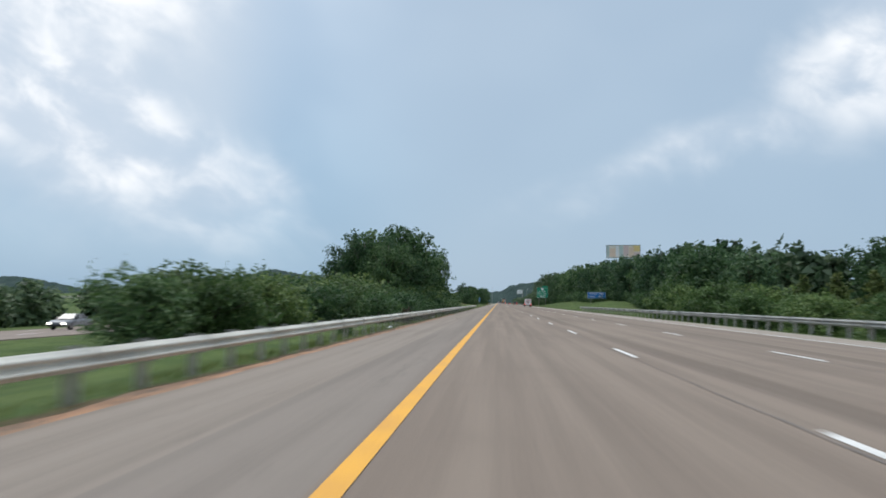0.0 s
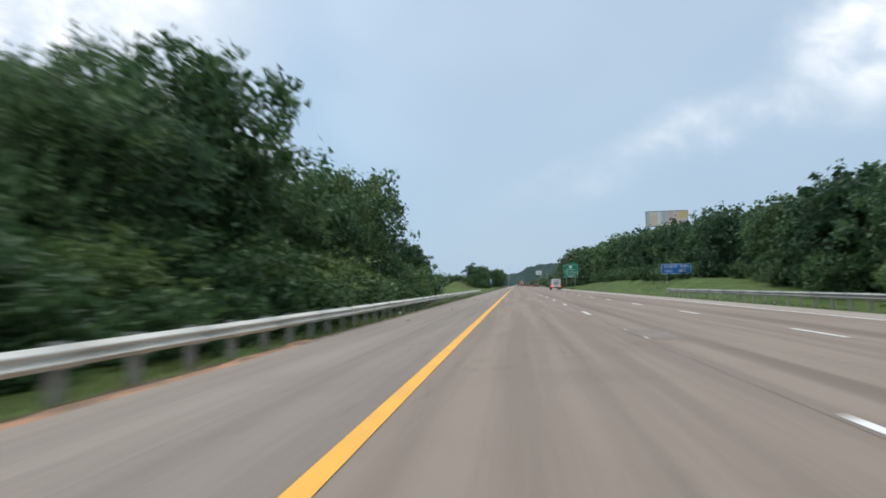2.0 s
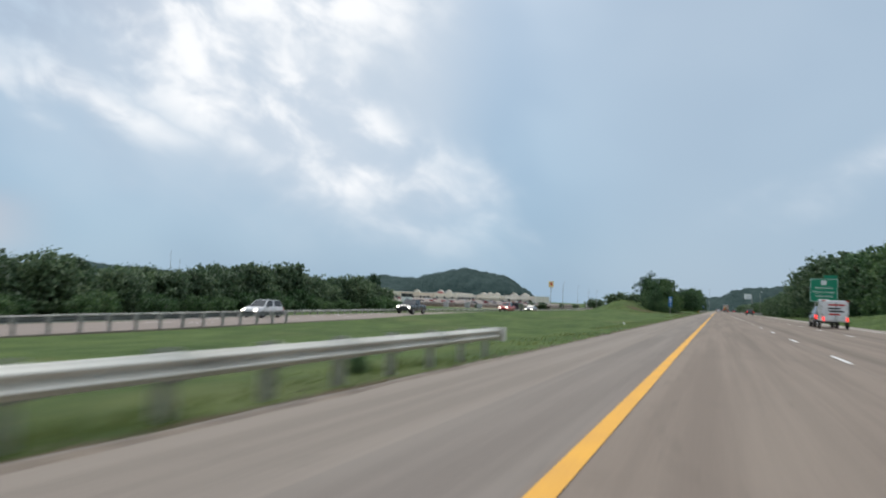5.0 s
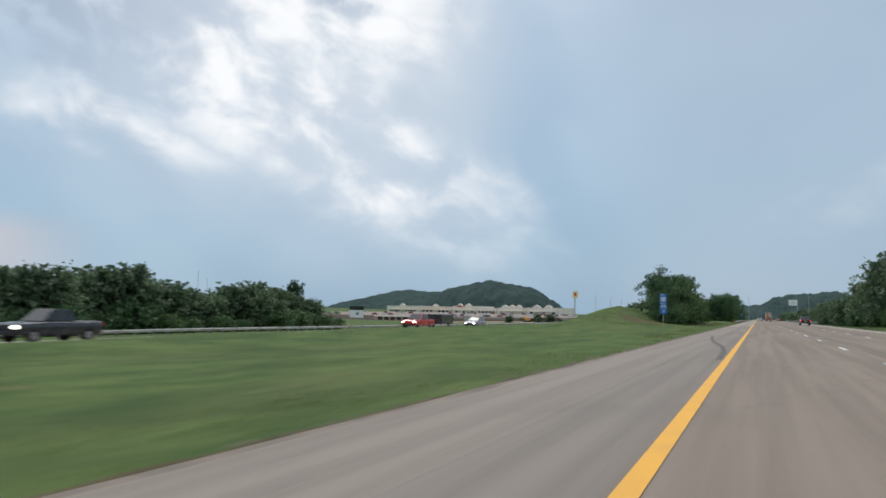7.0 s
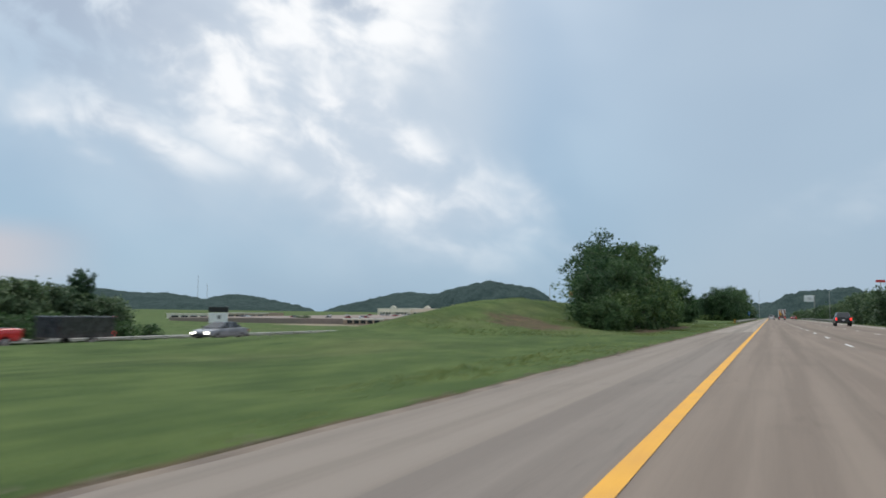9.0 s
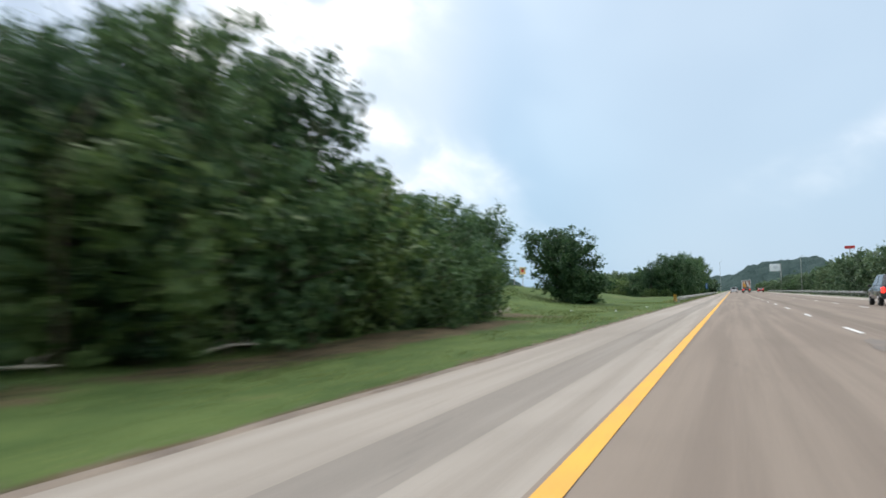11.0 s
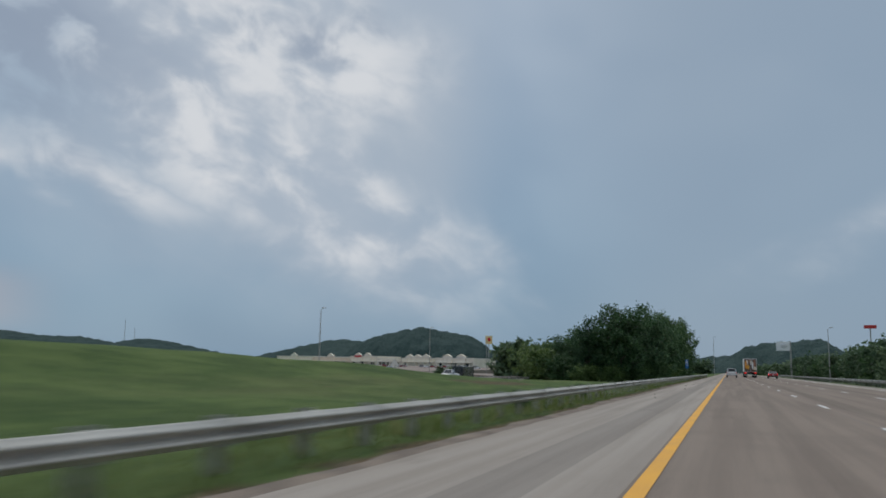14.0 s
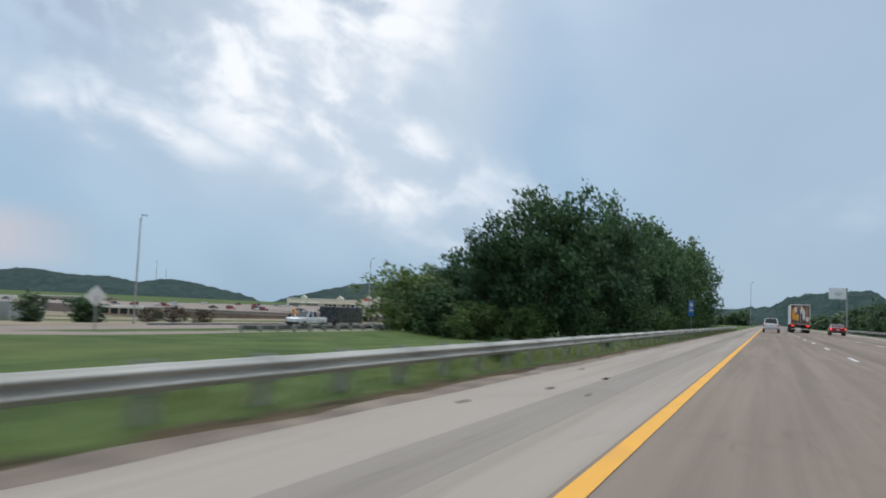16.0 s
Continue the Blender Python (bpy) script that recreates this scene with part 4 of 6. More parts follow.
    face /= np.linalg.norm(face, axis=1)[:, None]
    tip = twig[pick] + rng.normal(scale=0.8, size=(leaves, 3))
    tip[:, 2] -= droop
    tip -= face * (tip * face).sum(1)[:, None]
    tip /= np.linalg.norm(tip, axis=1)[:, None]
    wide = np.cross(face, tip)
    s = leaf * rng.uniform(0.6, 1.4, leaves)[:, None]
    pts = np.stack([pos - tip * s * 0.35 + wide * s * 0.42, pos - tip * s * 0.35 - wide * s * 0.42, pos + tip * s * 0.65 - face * s * 0.12], 1)
    return tubes_mesh("trunk", tubes), quads_mesh("crown", pts)


def tree_kind(name, label, category, material, *args):
    trunk, crown = tree_meshes(*args)
    t = thing(name, (0, 0, -60), label, category)
    part("trunk", trunk, M_BARK, t)
    part("crown", crown, material, t)
    return t


KINDS = {
    "oak": [tree_kind("tree", "broad leafy roadside tree with dense dark green crown", "tree", M_LEAF[0], 11, 10.0, 4.2, 13600, 0.26, 46, 0.10, 0.25),
            tree_kind("tree", "tall leafy tree with ragged green crown", "tree", M_LEAF[0], 12, 10.0, 3.8, 13200, 0.26, 42, 0.14, 0.25),
            tree_kind("tree", "dense dark tree draped in foliage", "tree", M_LEAF[1], 13, 10.0, 4.0, 13600, 0.26, 44, 0.04, 0.6)],
    "lone": [tree_kind("tree", "lone leafy tree leaning over on the grassy mound", "tree", M_LEAF[0], 19, 10.0, 4.1, 22000, 0.255, 40, 0.03, 0.3, "round", (-0.30, 0.02))],
    "slim": [tree_kind("tree", "slender upright tree with vine-covered crown", "tree", M_LEAF[1], 21, 10.0, 2.5, 14000, 0.23, 44, 0.02, 0.6, "round", (0.03, -0.02))],
    "bush": [tree_kind("bush", "rounded bright green roadside bush", "bush", M_LEAF[2], 31, 4.0, 2.7, 4900, 0.205, 40, 0.04, 0.2),
             tree_kind("bush", "tangled green bush with long shoots", "bush", M_LEAF[0], 32, 4.0, 2.9, 4900, 0.205, 36, 0.04, 0.0)],
    "scrub": [tree_kind("bush", "low tangled green scrub", "bush", M_LEAF[0], 36, 4.0, 2.8, 2100, 0.31, 30, 0.03, 0.1)],
    "dry": [tree_kind("weed_clump", "withered dark brown weed clump under the guardrail", "weeds", M_LEAF[3], 37, 10.0, 4.2, 900, 0.75, 24, 0.02, 0.2)],
    "shrub": [tree_kind("bush", "large bright green shrub with dense rounded crown", "bush", M_LEAF[6], 33, 4.0, 2.4, 6000, 0.20, 40, 0.03, 0.2)],
    "copper": [tree_kind("bush", "dark copper-leaved shrub beside the ramp", "bush", M_LEAF[3], 35, 10.0, 5.8, 2200, 0.5, 22, 0.0)],
    "mid": [tree_kind("tree", "leafy green tree at the wood's edge", "tree", M_LEAF[0], 51, 10.0, 4.1, 5600, 0.41, 46, 0.0, 0.3),
            tree_kind("tree", "dark leafy tree at the wood's edge", "tree", M_LEAF[1], 52, 10.0, 3.6, 5200, 0.41, 42, 0.0, 0.4)],
    "pine": [tree_kind("tree", "dark pointed evergreen rising from the wood", "tree", M_LEAF[1], 61, 10.0, 2.0, 5200, 0.34, 40, 0.06, 0.3, "cone")],
    "hedge": [tree_kind("tree", "narrow yellow-green evergreen of even columnar shape", "tree", M_LEAF[4], 62, 10.0, 2.3, 5000, 0.36, 44, 0.0, -0.3, "column")],
    "edge": [tree_kind("tree", "roadside tree with green crown coloured pale for haze", "tree", M_LEAF[5], 44, 10.0, 4.2, 4000, 0.47, 46, 0.0, 0.3),
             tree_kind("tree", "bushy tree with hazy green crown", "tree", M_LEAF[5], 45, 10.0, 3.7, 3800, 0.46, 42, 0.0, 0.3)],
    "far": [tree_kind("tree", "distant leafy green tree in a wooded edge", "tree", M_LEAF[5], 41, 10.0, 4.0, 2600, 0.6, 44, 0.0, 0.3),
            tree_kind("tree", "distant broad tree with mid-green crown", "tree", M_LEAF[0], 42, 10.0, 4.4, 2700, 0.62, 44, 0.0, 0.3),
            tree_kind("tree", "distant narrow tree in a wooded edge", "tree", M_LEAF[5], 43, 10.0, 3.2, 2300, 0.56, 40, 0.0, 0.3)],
}
USED = set()
trees_rng = random.Random(5)


def plant(kind, x, y, h, wide=1.0, group="", turn=None):
    src = trees_rng.choice(KINDS[kind])
    k = h / (4.0 if kind in ("bush", "shrub", "scrub") else 9.75)
    m = pose(x, y, ground_z(x, y) - 0.05, 0, 0, trees_rng.uniform(0, 360) if turn is None else turn) @ Matrix.Diagonal((k * wide, k * wide, k, 1))
    if src.name not in USED:
        USED.add(src.name)
        src.matrix_basis = m
        ob = src
    else:
        ob = copy_thing(src, m if src.scale == Vector((1, 1, 1)) else m @ Matrix.Diagonal([1 / s for s in src.scale] + [1]))
    if group:
        tagged(ob, group=group)
    return ob


def rows(kind, group, items):
    for x, y, h, w in items:
        plant(kind, x, y, h, w, group)


G1 = "trees behind the first guardrail"
rows("bush", G1, [(-13.6, 31.5, 3.2, 1.1), (-11.5, 34, 3.2, 1.15), (-14, 36, 3.8, 1.3), (-11, 40, 3.2, 1.2), (-13, 44, 3.6, 1.2), (-10.5, 48, 3.0, 1.2),
                  (-12.5, 52, 3.6, 1.3), (-10, 57, 3.2, 1.2), (-14.5, 58, 4.2, 1.3), (-9, 64, 3.0, 1.2), (-12, 66, 4.2, 1.2), (-8, 73, 2.6, 1.2), (-12.5, 72, 4.6, 1.2), (-7.6, 92, 2.8, 1.2), (-7.4, 104, 2.6, 1.1),
                  (-8.6, 78, 3.2, 1.2), (-8.2, 82.5, 3.4, 1.2), (-8.4, 87, 3.6, 1.2), (-8.2, 97, 3.4, 1.2), (-8.6, 101, 3.8, 1.2), (-8.0, 109, 3.4, 1.1), (-8.2, 113.5, 3.6, 1.1)])
rows("oak", G1, [(-10.4, 80.5, 8.2, 0.8), (-13.2, 82.5, 9.0, 0.7), (-10.6, 83, 8.8, 0.85), (-14.6, 84, 9.2, 0.9), (-9.6, 88, 10.9, 0.85), (-13, 90, 10.8, 0.9), (-10.4, 96.5, 8.6, 0.95), (-13.5, 101, 9.6, 0.9),
                 (-10.4, 104, 8.3, 0.95), (-9.0, 107.5, 9.4, 0.78), (-8.8, 111.8, 9.6, 0.74), (-10.8, 116, 8.0, 0.75), (-13, 116, 8.5, 0.9), (-11.4, 123, 6.0, 0.9), (-10.8, 129, 5.9, 0.95), (-12.5, 135, 4.9, 1.0)])
rows("oak", G1, [(-18, 92, 7.0, 1.0), (-17.5, 104, 7.5, 1.0), (-17, 116, 7.0, 1.0), (-16.5, 128, 6.5, 1.0)])
rows("slim", G1, [(-10.2, 149.2, 7.0, 1.0), (-10.4, 151.6, 7.0, 0.95), (-10.6, 143.2, 7.4, 0.95), (-10.0, 139.0, 4.4, 1.3)])
rows("bush", G1, [(-8.9, 126, 3.6, 1.1), (-8.9, 133, 3.5, 1.1), (-8.7, 139, 3.3, 1.1), (-9.0, 144.5, 3.2, 1.1), (-9.2, 150, 2.8, 1.0), (-10.3, 157.3, 4.0, 0.95), (-12.6, 160.5, 3.0, 1.0),
                  (-12.5, 152, 3.6, 1.1), (-7.6, 118, 3.4, 1.1)])

for i in range(22):
    plant("scrub", (-6.7 if i < 8 else -5.75) + trees_rng.uniform(-0.4, 0.3), 52 + 3.1 * i + trees_rng.uniform(-1, 1), trees_rng.uniform(1.5, 2.3), 1.0, "scrub between the trees and the guardrail")
rows("dry", "withered weeds under the guardrail", [(-4.5, 65.5, 0.55, 1.4), (-4.5, 58.2, 0.6, 1.5), (-4.55, 47.3, 1.1, 0.8)])

G2 = "trees on the median mound"
rows("oak", G2, [(-12.2, 338.5, 4.6, 0.85), (-12.4, 342, 5.6, 0.8), (-10.6, 344.5, 6.4, 0.75), (-11.6, 348, 6.6, 0.75), (-10.8, 352.5, 8.6, 0.7), (-11.0, 357.5, 9.0, 0.65), (-11.6, 364, 5.6, 0.9), (-11.2, 368.5, 5.8, 0.85), (-11.4, 372.5, 5.4, 0.8), (-11.2, 376.3, 6.0, 0.7)])
rows("slim", G2, [(-10.4, 349.5, 6.3, 1.0), (-10.6, 361.5, 6.2, 1.1)])
rows("bush", G2, [(-10.8, 346.5, 2.2, 1.1), (-10.8, 351.5, 2.2, 1.1), (-10.6, 356.5, 2.2, 1.1), (-10.8, 361.5, 2.4, 1.1), (-10.6, 366.5, 2.2, 1.1)])
rows("bush", G2, [(-10.8, 336.8, 2.6, 1.0), (-10.1, 340, 3.3, 1.0), (-9.9, 344.5, 4.0, 0.85), (-10.1, 349, 4.8, 0.85), (-10.1, 354, 5.0, 0.85), (-10.2, 359, 5.1, 0.85), (-10.0, 364, 3.5, 0.95), (-9.9, 368.5, 3.5, 0.95),
                  (-10.4, 372.5, 2.6, 0.95), (-12.6, 345, 4.8, 1.0)])
rows("scrub", "weeds behind the guardrail", [(-4.9, 30, 0.6, 0.8), (-4.9, 55, 0.8, 0.7), (-5.0, 77, 0.6, 0.8), (-4.9, 101, 0.7, 0.7), (-5.0, 141, 0.6, 0.8), (-5.0, 168, 0.4, 0.8),
     (-5.3, 452, 0.6, 0.8), (-5.2, 462, 0.7, 0.7), (-5.4, 508, 0.7, 0.8), (-5.3, 522, 0.6, 0.8), (-5.5, 541, 0.7, 0.8)])
plant("lone", -12.2, 409, 7.6, 1.04, "", 0.0)
rows("bush", G2, [(-12.0, 408.2, 3.4, 0.75), (-12.6, 409.5, 3.2, 0.75), (-11.3, 409.6, 2.2, 0.7)])

G3 = "trees beside the overpass rail"
rows("oak", G3, [(-14.0, 545, 11.9, 0.88), (-10.8, 553, 11.4, 0.85), (-18.4, 545, 9.4, 0.72), (-13.5, 560, 11.4, 0.95), (-10.6, 566, 11.6, 0.85), (-11, 578, 12.2, 0.85), (-10, 590, 12.6, 0.8), (-9.8, 603, 12.9, 0.8),
                 (-9.4, 616, 12.4, 0.78), (-14, 585, 11, 0.95), (-15, 600, 11, 0.95), (-20.8, 553, 8.6, 0.9)])
rows("oak", G3, [(-24.5, 552, 6.8, 1.0), (-23, 560, 8.6, 1.0), (-19, 570, 10, 1.0)])
rows("bush", G3, [(-27.2, 549, 6.0, 1.0), (-22.4, 546, 4.2, 1.1), (-18.5, 542.5, 2.9, 1.2), (-14.5, 542, 2.7, 1.1), (-11.5, 545, 2.5, 1.1), (-9.2, 551, 3.2, 1.0), (-8.6, 563, 3.0, 1.0),
                  (-8.2, 577, 3.0, 1.0), (-7.8, 590, 2.8, 1.0)])

# woods too far off to pick apart: one mesh of many crowns each


def woods(name, items, label):
    pts, tv, tf = [], [], []
    for x, y, h, w in items:
        src = trees_rng.choice(KINDS["far"])
        m = np.array(pose(x, y, ground_z(x, y) - 0.1, 0, 0, trees_rng.uniform(0, 360)) @ Matrix.Diagonal((h / 10 * w, h / 10 * w, h / 10, 1)))
        for o in src.children:
            me = o.data
            co = np.empty(len(me.vertices) * 3, np.float32)
            me.vertices.foreach_get("co", co)
            co = co.reshape(-1, 3) @ m[:3, :3].T + m[:3, 3]
            if o.name.startswith("crown"):
                q = co.reshape(-1, 3, 3)
                step, grow = (4, 2.0) if y > 720 else (3, 1.75) if abs(x) > 33 else (2, 1.4)
                q = q[::step]
                c = q.mean(1, keepdims=True)
                q = c + (q - c) * grow
                pts.append(q)
    ob = new(name, quads_mesh(name, np.concatenate(pts)))
    # far crowns take the leaf colour paled for haze
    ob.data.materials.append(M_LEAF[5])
    return tagged(ob, label, "woods", kind="stuff")


G4 = "wood beyond the opposite carriageway"
back = []
for i in range(66):
    y = 148 + i * 3.42 + trees_rng.uniform(-1.4, 1.4)
    x = lerp_table([(148, -61), (205, -63), (255, -82), (285, -90), (375, -91)], y) + trees_rng.uniform(-2.5, 2.5)
    top = lerp_table([(148, 5.2), (250, 4.8), (270, 5.2), (286, 6.5), (303, 7.6), (311, 8.6), (319, 7.4), (326, 5.2), (334, 5.0), (340, 6.0), (347, 7.7), (356, 6.9), (364, 5.2), (373, 2.6)], y)
    h = (top - ground_z(x, y)) * trees_rng.uniform(0.84, 1.03)
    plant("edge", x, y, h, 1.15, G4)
    back.append((x - 9 + trees_rng.uniform(-3, 3), y + 3, h * trees_rng.uniform(0.86, 1.0), 1.25))
    if i % 2:
        plant("scrub", x + 5.5 + trees_rng.uniform(-1, 1), y, h * trees_rng.uniform(0.3, 0.5), 1.1, G4)
plant("slim", -93.4, 363.5, 11.6, 0.75, G4)
for i in range(14):
    back.append((-56 + trees_rng.uniform(-3, 3), 36 + i * 8, trees_rng.uniform(5.5, 7.0), 1.4))
woods("woods_opposite", back, "dense green woodland behind the opposite carriageway")
for x, y, h in ((-93, 567, 4.5), (-88, 572, 4.0), (-105, 562, 3.5), (-89, 556.5, 2.6), (-60, 594, 2.6), (-318, 780, 6.8), (-326, 784, 6.2), (-90, 690, 4), (-105, 720, 4.6), (-150, 655, 2.6)):
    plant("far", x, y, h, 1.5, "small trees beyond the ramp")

rows("copper", "copper shrubs beside the ramp", [(-97, 594, 2.8, 1.35), (-94, 597, 3.2, 1.3), (-91, 600.5, 2.7, 1.35)])

rows("oak", G2, [(-13.8, 351, 7.9, 0.8), (-15.2, 358, 9.0, 0.9)])
G5 = "wood along the outer verge"
back = []
for i in range(44):
    y = 34 + i * 8.3 + trees_rng.uniform(-2.5, 2.5)
    h = lerp_table([(34, 7.0), (75, 9.8), (120, 10.6), (170, 10.0), (250, 12.2), (300, 14.6), (370, 14.6), (384, 11.5), (400, 10.0)], y)
    x = lerp_table([(34, 25), (100, 26), (150, 29), (200, 29), (250, 28), (306, 29), (330, 24.5), (395, 22)], y)
    if y < 82:
        x, y, h = x + 12, y + 12, 8.9
    plant("mid" if y < 330 else "edge", x + trees_rng.uniform(-1.0, 2.0), y, h * trees_rng.uniform(0.82, 1.02), 1.0, G5)
    back.append((x + 9 + trees_rng.uniform(-2, 2), y + 4, h * trees_rng.uniform(0.85, 1.05), 1.15))
    if i % 2 == 0 and y > 94:
        plant("scrub", x - 3.2 + trees_rng.uniform(-0.8, 0.8), y + 2, trees_rng.uniform(2.4, 4.2) * (1.0 if y < 130 else 0.8), 1.1, G5)
for i in range(36):
    y = 400 + i * 9.5 + trees_rng.uniform(-2, 2)
    h = lerp_table([(400, 11.0), (480, 9.5), (560, 8.5), (640, 7.5), (740, 7.5)], y)
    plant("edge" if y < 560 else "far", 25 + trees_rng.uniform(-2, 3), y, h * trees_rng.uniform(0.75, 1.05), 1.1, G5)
    back.append((36 + trees_rng.uniform(-3, 3), y + 4, h * trees_rng.uniform(0.8, 1.05), 1.2))
for i in range(16):
    back.append((42 + 1.5 * i + trees_rng.uniform(-2, 2), 322 + trees_rng.uniform(0, 18), trees_rng.uniform(14.5, 17.5), 0.85))
for x, y, h, w in ((22.6, 94, 5.8, 1.0), (24.5, 99, 6.2, 1.0), (21.6, 86, 4.6, 1.1), (22.4, 78, 4.9, 1.1), (24.8, 72, 4.4, 1.1), (22.2, 69, 3.8, 1.1), (23.5, 60, 3.4, 1.2), (22.0, 53, 3.4, 1.2), (24.0, 47, 3.3, 1.2),
                   (22.2, 103, 4.0, 1.0), (23.0, 41, 3.2, 1.2)):
    plant("shrub", x, y, h, w, "bright shrubs along the outer verge")
for i in range(16):
    plant("scrub", 20.8 + trees_rng.uniform(-0.7, 1.2), 158 + 5.2 * i + trees_rng.uniform(-1.8, 1.8), trees_rng.uniform(1.3, 2.4), 1.15, "scrub on the outer bank")
for x, y, h in ((29.5, 76, 5.6), (29.3, 68.5, 5.5), (29.2, 61.5, 5.4)):
    plant("hedge", x, y, h, 1.0, "clipped evergreens behind the shrubs")
for i in range(10):
    plant("pine", 33 + trees_rng.uniform(-1, 3), 112 + 5.2 * i + trees_rng.uniform(-1.5, 1.5), trees_rng.uniform(10.2, 11.8), 1.15, G5)
woods("woods_outer", back, "dense green woodland rising behind the outer verge")
back = []
for i in range(34):
    y = 660 + i * 24 + trees_rng.uniform(-8, 8)
    back.append((-24 - 0.02 * (y - 660) + trees_rng.uniform(-8, 3), y, trees_rng.uniform(7, 10), 1.4))
    back.append((28 + trees_rng.uniform(-3, 14), y, trees_rng.uniform(7, 10), 1.4))
for i in range(22):
    back.append((-130 + i * 5.5 + trees_rng.uniform(-3, 3), 1010 + i * 6, trees_rng.uniform(8, 14), 1.4))
for i in range(18):
    back.append((-22 - i * 2.3 + trees_rng.uniform(-1, 1), 676 - i * 1.2 + trees_rng.uniform(-4, 6), trees_rng.uniform(9.5, 12.5), 1.15))
woods("woods_far", back, "distant belts of trees beside the highway")
for k in KINDS.values():
    for src in k:
        if src.name not in USED:
            for o in (*src.children_recursive, src):
                bpy.data.objects.remove(o)

# ---- wooded hills ----


def hill(cx, cy, rx, ry, h, seed, label):
    nx, ny = 110, 44
    vs, fs = [], []
    for j in range(ny + 1):
        for i in range(nx + 1):
            u, v = i / nx * 2 - 1, j / ny * 2 - 1
            x, y = cx + u * rx, cy + v * ry
            d = math.sqrt(u * u + v * v)
            a = max(0.0, 1 - d ** 2) ** 0.8
            z = h * a * (0.86 + 0.3 * noise.noise((u * 2.1 + seed, v * 2.1, seed)))
            if a > 0:
                z += (2.2 + h * 0.03) * (noise.noise((x * 0.07, y * 0.05, seed)) + 0.8 * noise.noise((x * 0.19, y * 0.15, seed + 4)))
            vs.append((x, y, z - 4))
    for j in range(ny):
        for i in range(nx):
            k = j * (nx + 1) + i
            fs.append((k, k + 1, k + nx + 2, k + nx + 1))
    ob = new("hill", mesh_from("hill", vs, fs, True))
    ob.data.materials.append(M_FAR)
    return tagged(ob, label, "hill", kind="stuff")


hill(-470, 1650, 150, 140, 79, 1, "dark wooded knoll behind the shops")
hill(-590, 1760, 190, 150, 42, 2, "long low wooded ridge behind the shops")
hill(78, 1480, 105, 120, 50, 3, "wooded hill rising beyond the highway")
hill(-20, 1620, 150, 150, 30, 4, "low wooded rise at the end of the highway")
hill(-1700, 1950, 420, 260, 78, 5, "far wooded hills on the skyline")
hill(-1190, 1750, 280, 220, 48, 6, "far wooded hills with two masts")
hill(-800, 2100, 300, 220, 64, 7, "far wooded hill in hazy blue-green")
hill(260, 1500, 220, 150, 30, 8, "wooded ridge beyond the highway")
for mx, mt in ((-1968, 143), (-1925, 112)):
    mast = thing("radio_mast", (mx, 2633, 8), "thin lattice radio mast on the far hilltop", "radio mast")
    bm = bmesh.new()
    for a in range(3):
        px, py = 0.9 * math.cos(a * 2.09), 0.9 * math.sin(a * 2.09)
        add_cyl(bm, (px, py, 0), (px * 0.6, py * 0.6, mt - 8), 0.3, 0.22, 6)
    part("lattice_leg", bm, M_POST, mast)
    bm = bmesh.new()
    for k in range(12):
        add_box(bm, (0, 0, 4 + k * (mt - 14) / 12), (1.2, 1.2, 0.15))
    part("brace", bm, M_POST, mast)

# ---- vehicles ----


def loft(sections, cap=True):
    """sections: rows of points, each with the same count; joined into one skin along the length."""
    bm = bmesh.new()
    rings = [[bm.verts.new(p) for p in s] for s in sections]
    n = len(rings[0])
    for a, b in zip(rings, rings[1:]):
        for i in range(n):
            bm.faces.new((a[i], a[(i + 1) % n], b[(i + 1) % n], b[i]))
    if cap:
        bm.faces.new(list(reversed(rings[0])))
        bm.faces.new(rings[-1])
    bmesh.ops.recalc_face_normals(bm, faces=bm.faces)
    return bm


def body_ring(y, z0, z1, w, tuck=0.06):
    """Rounded body cross-section at length y."""
    h = z1 - z0
    pts = [(w - tuck, z0), (w, z0 + 0.22 * h), (w, z0 + 0.62 * h), (w - 0.035, z0 + 0.9 * h), (w - 0.12, z1)]
    ring = [(x, y, z) for x, z in pts] + [(-x, y, z) for x, z in reversed(pts)]
    return ring


def wheel_parts(t, x, y, r, w):
    bm = bmesh.new()
    add_cyl(bm, (x - w / 2, y, r), (x + w / 2, y, r), r, None, 20)
    es = [e for e in bm.edges if e.calc_face_angle(0) > 1.0]
    bmesh.ops.bevel(bm, geom=es, offset=0.035, segments=2, affect="EDGES")
    wheel = part("wheel", bm, M_RUBBER, t, "black rubber tyre")
    bm = bmesh.new()
    s = 1 if x > 0 else -1
    add_cyl(bm, (x + s * (w / 2 - 0.02), y, r), (x + s * (w / 2 + 0.012), y, r), r * 0.62, r * 0.55, 14)
    part("rim", bm, M_RIM, wheel, "alloy rim")


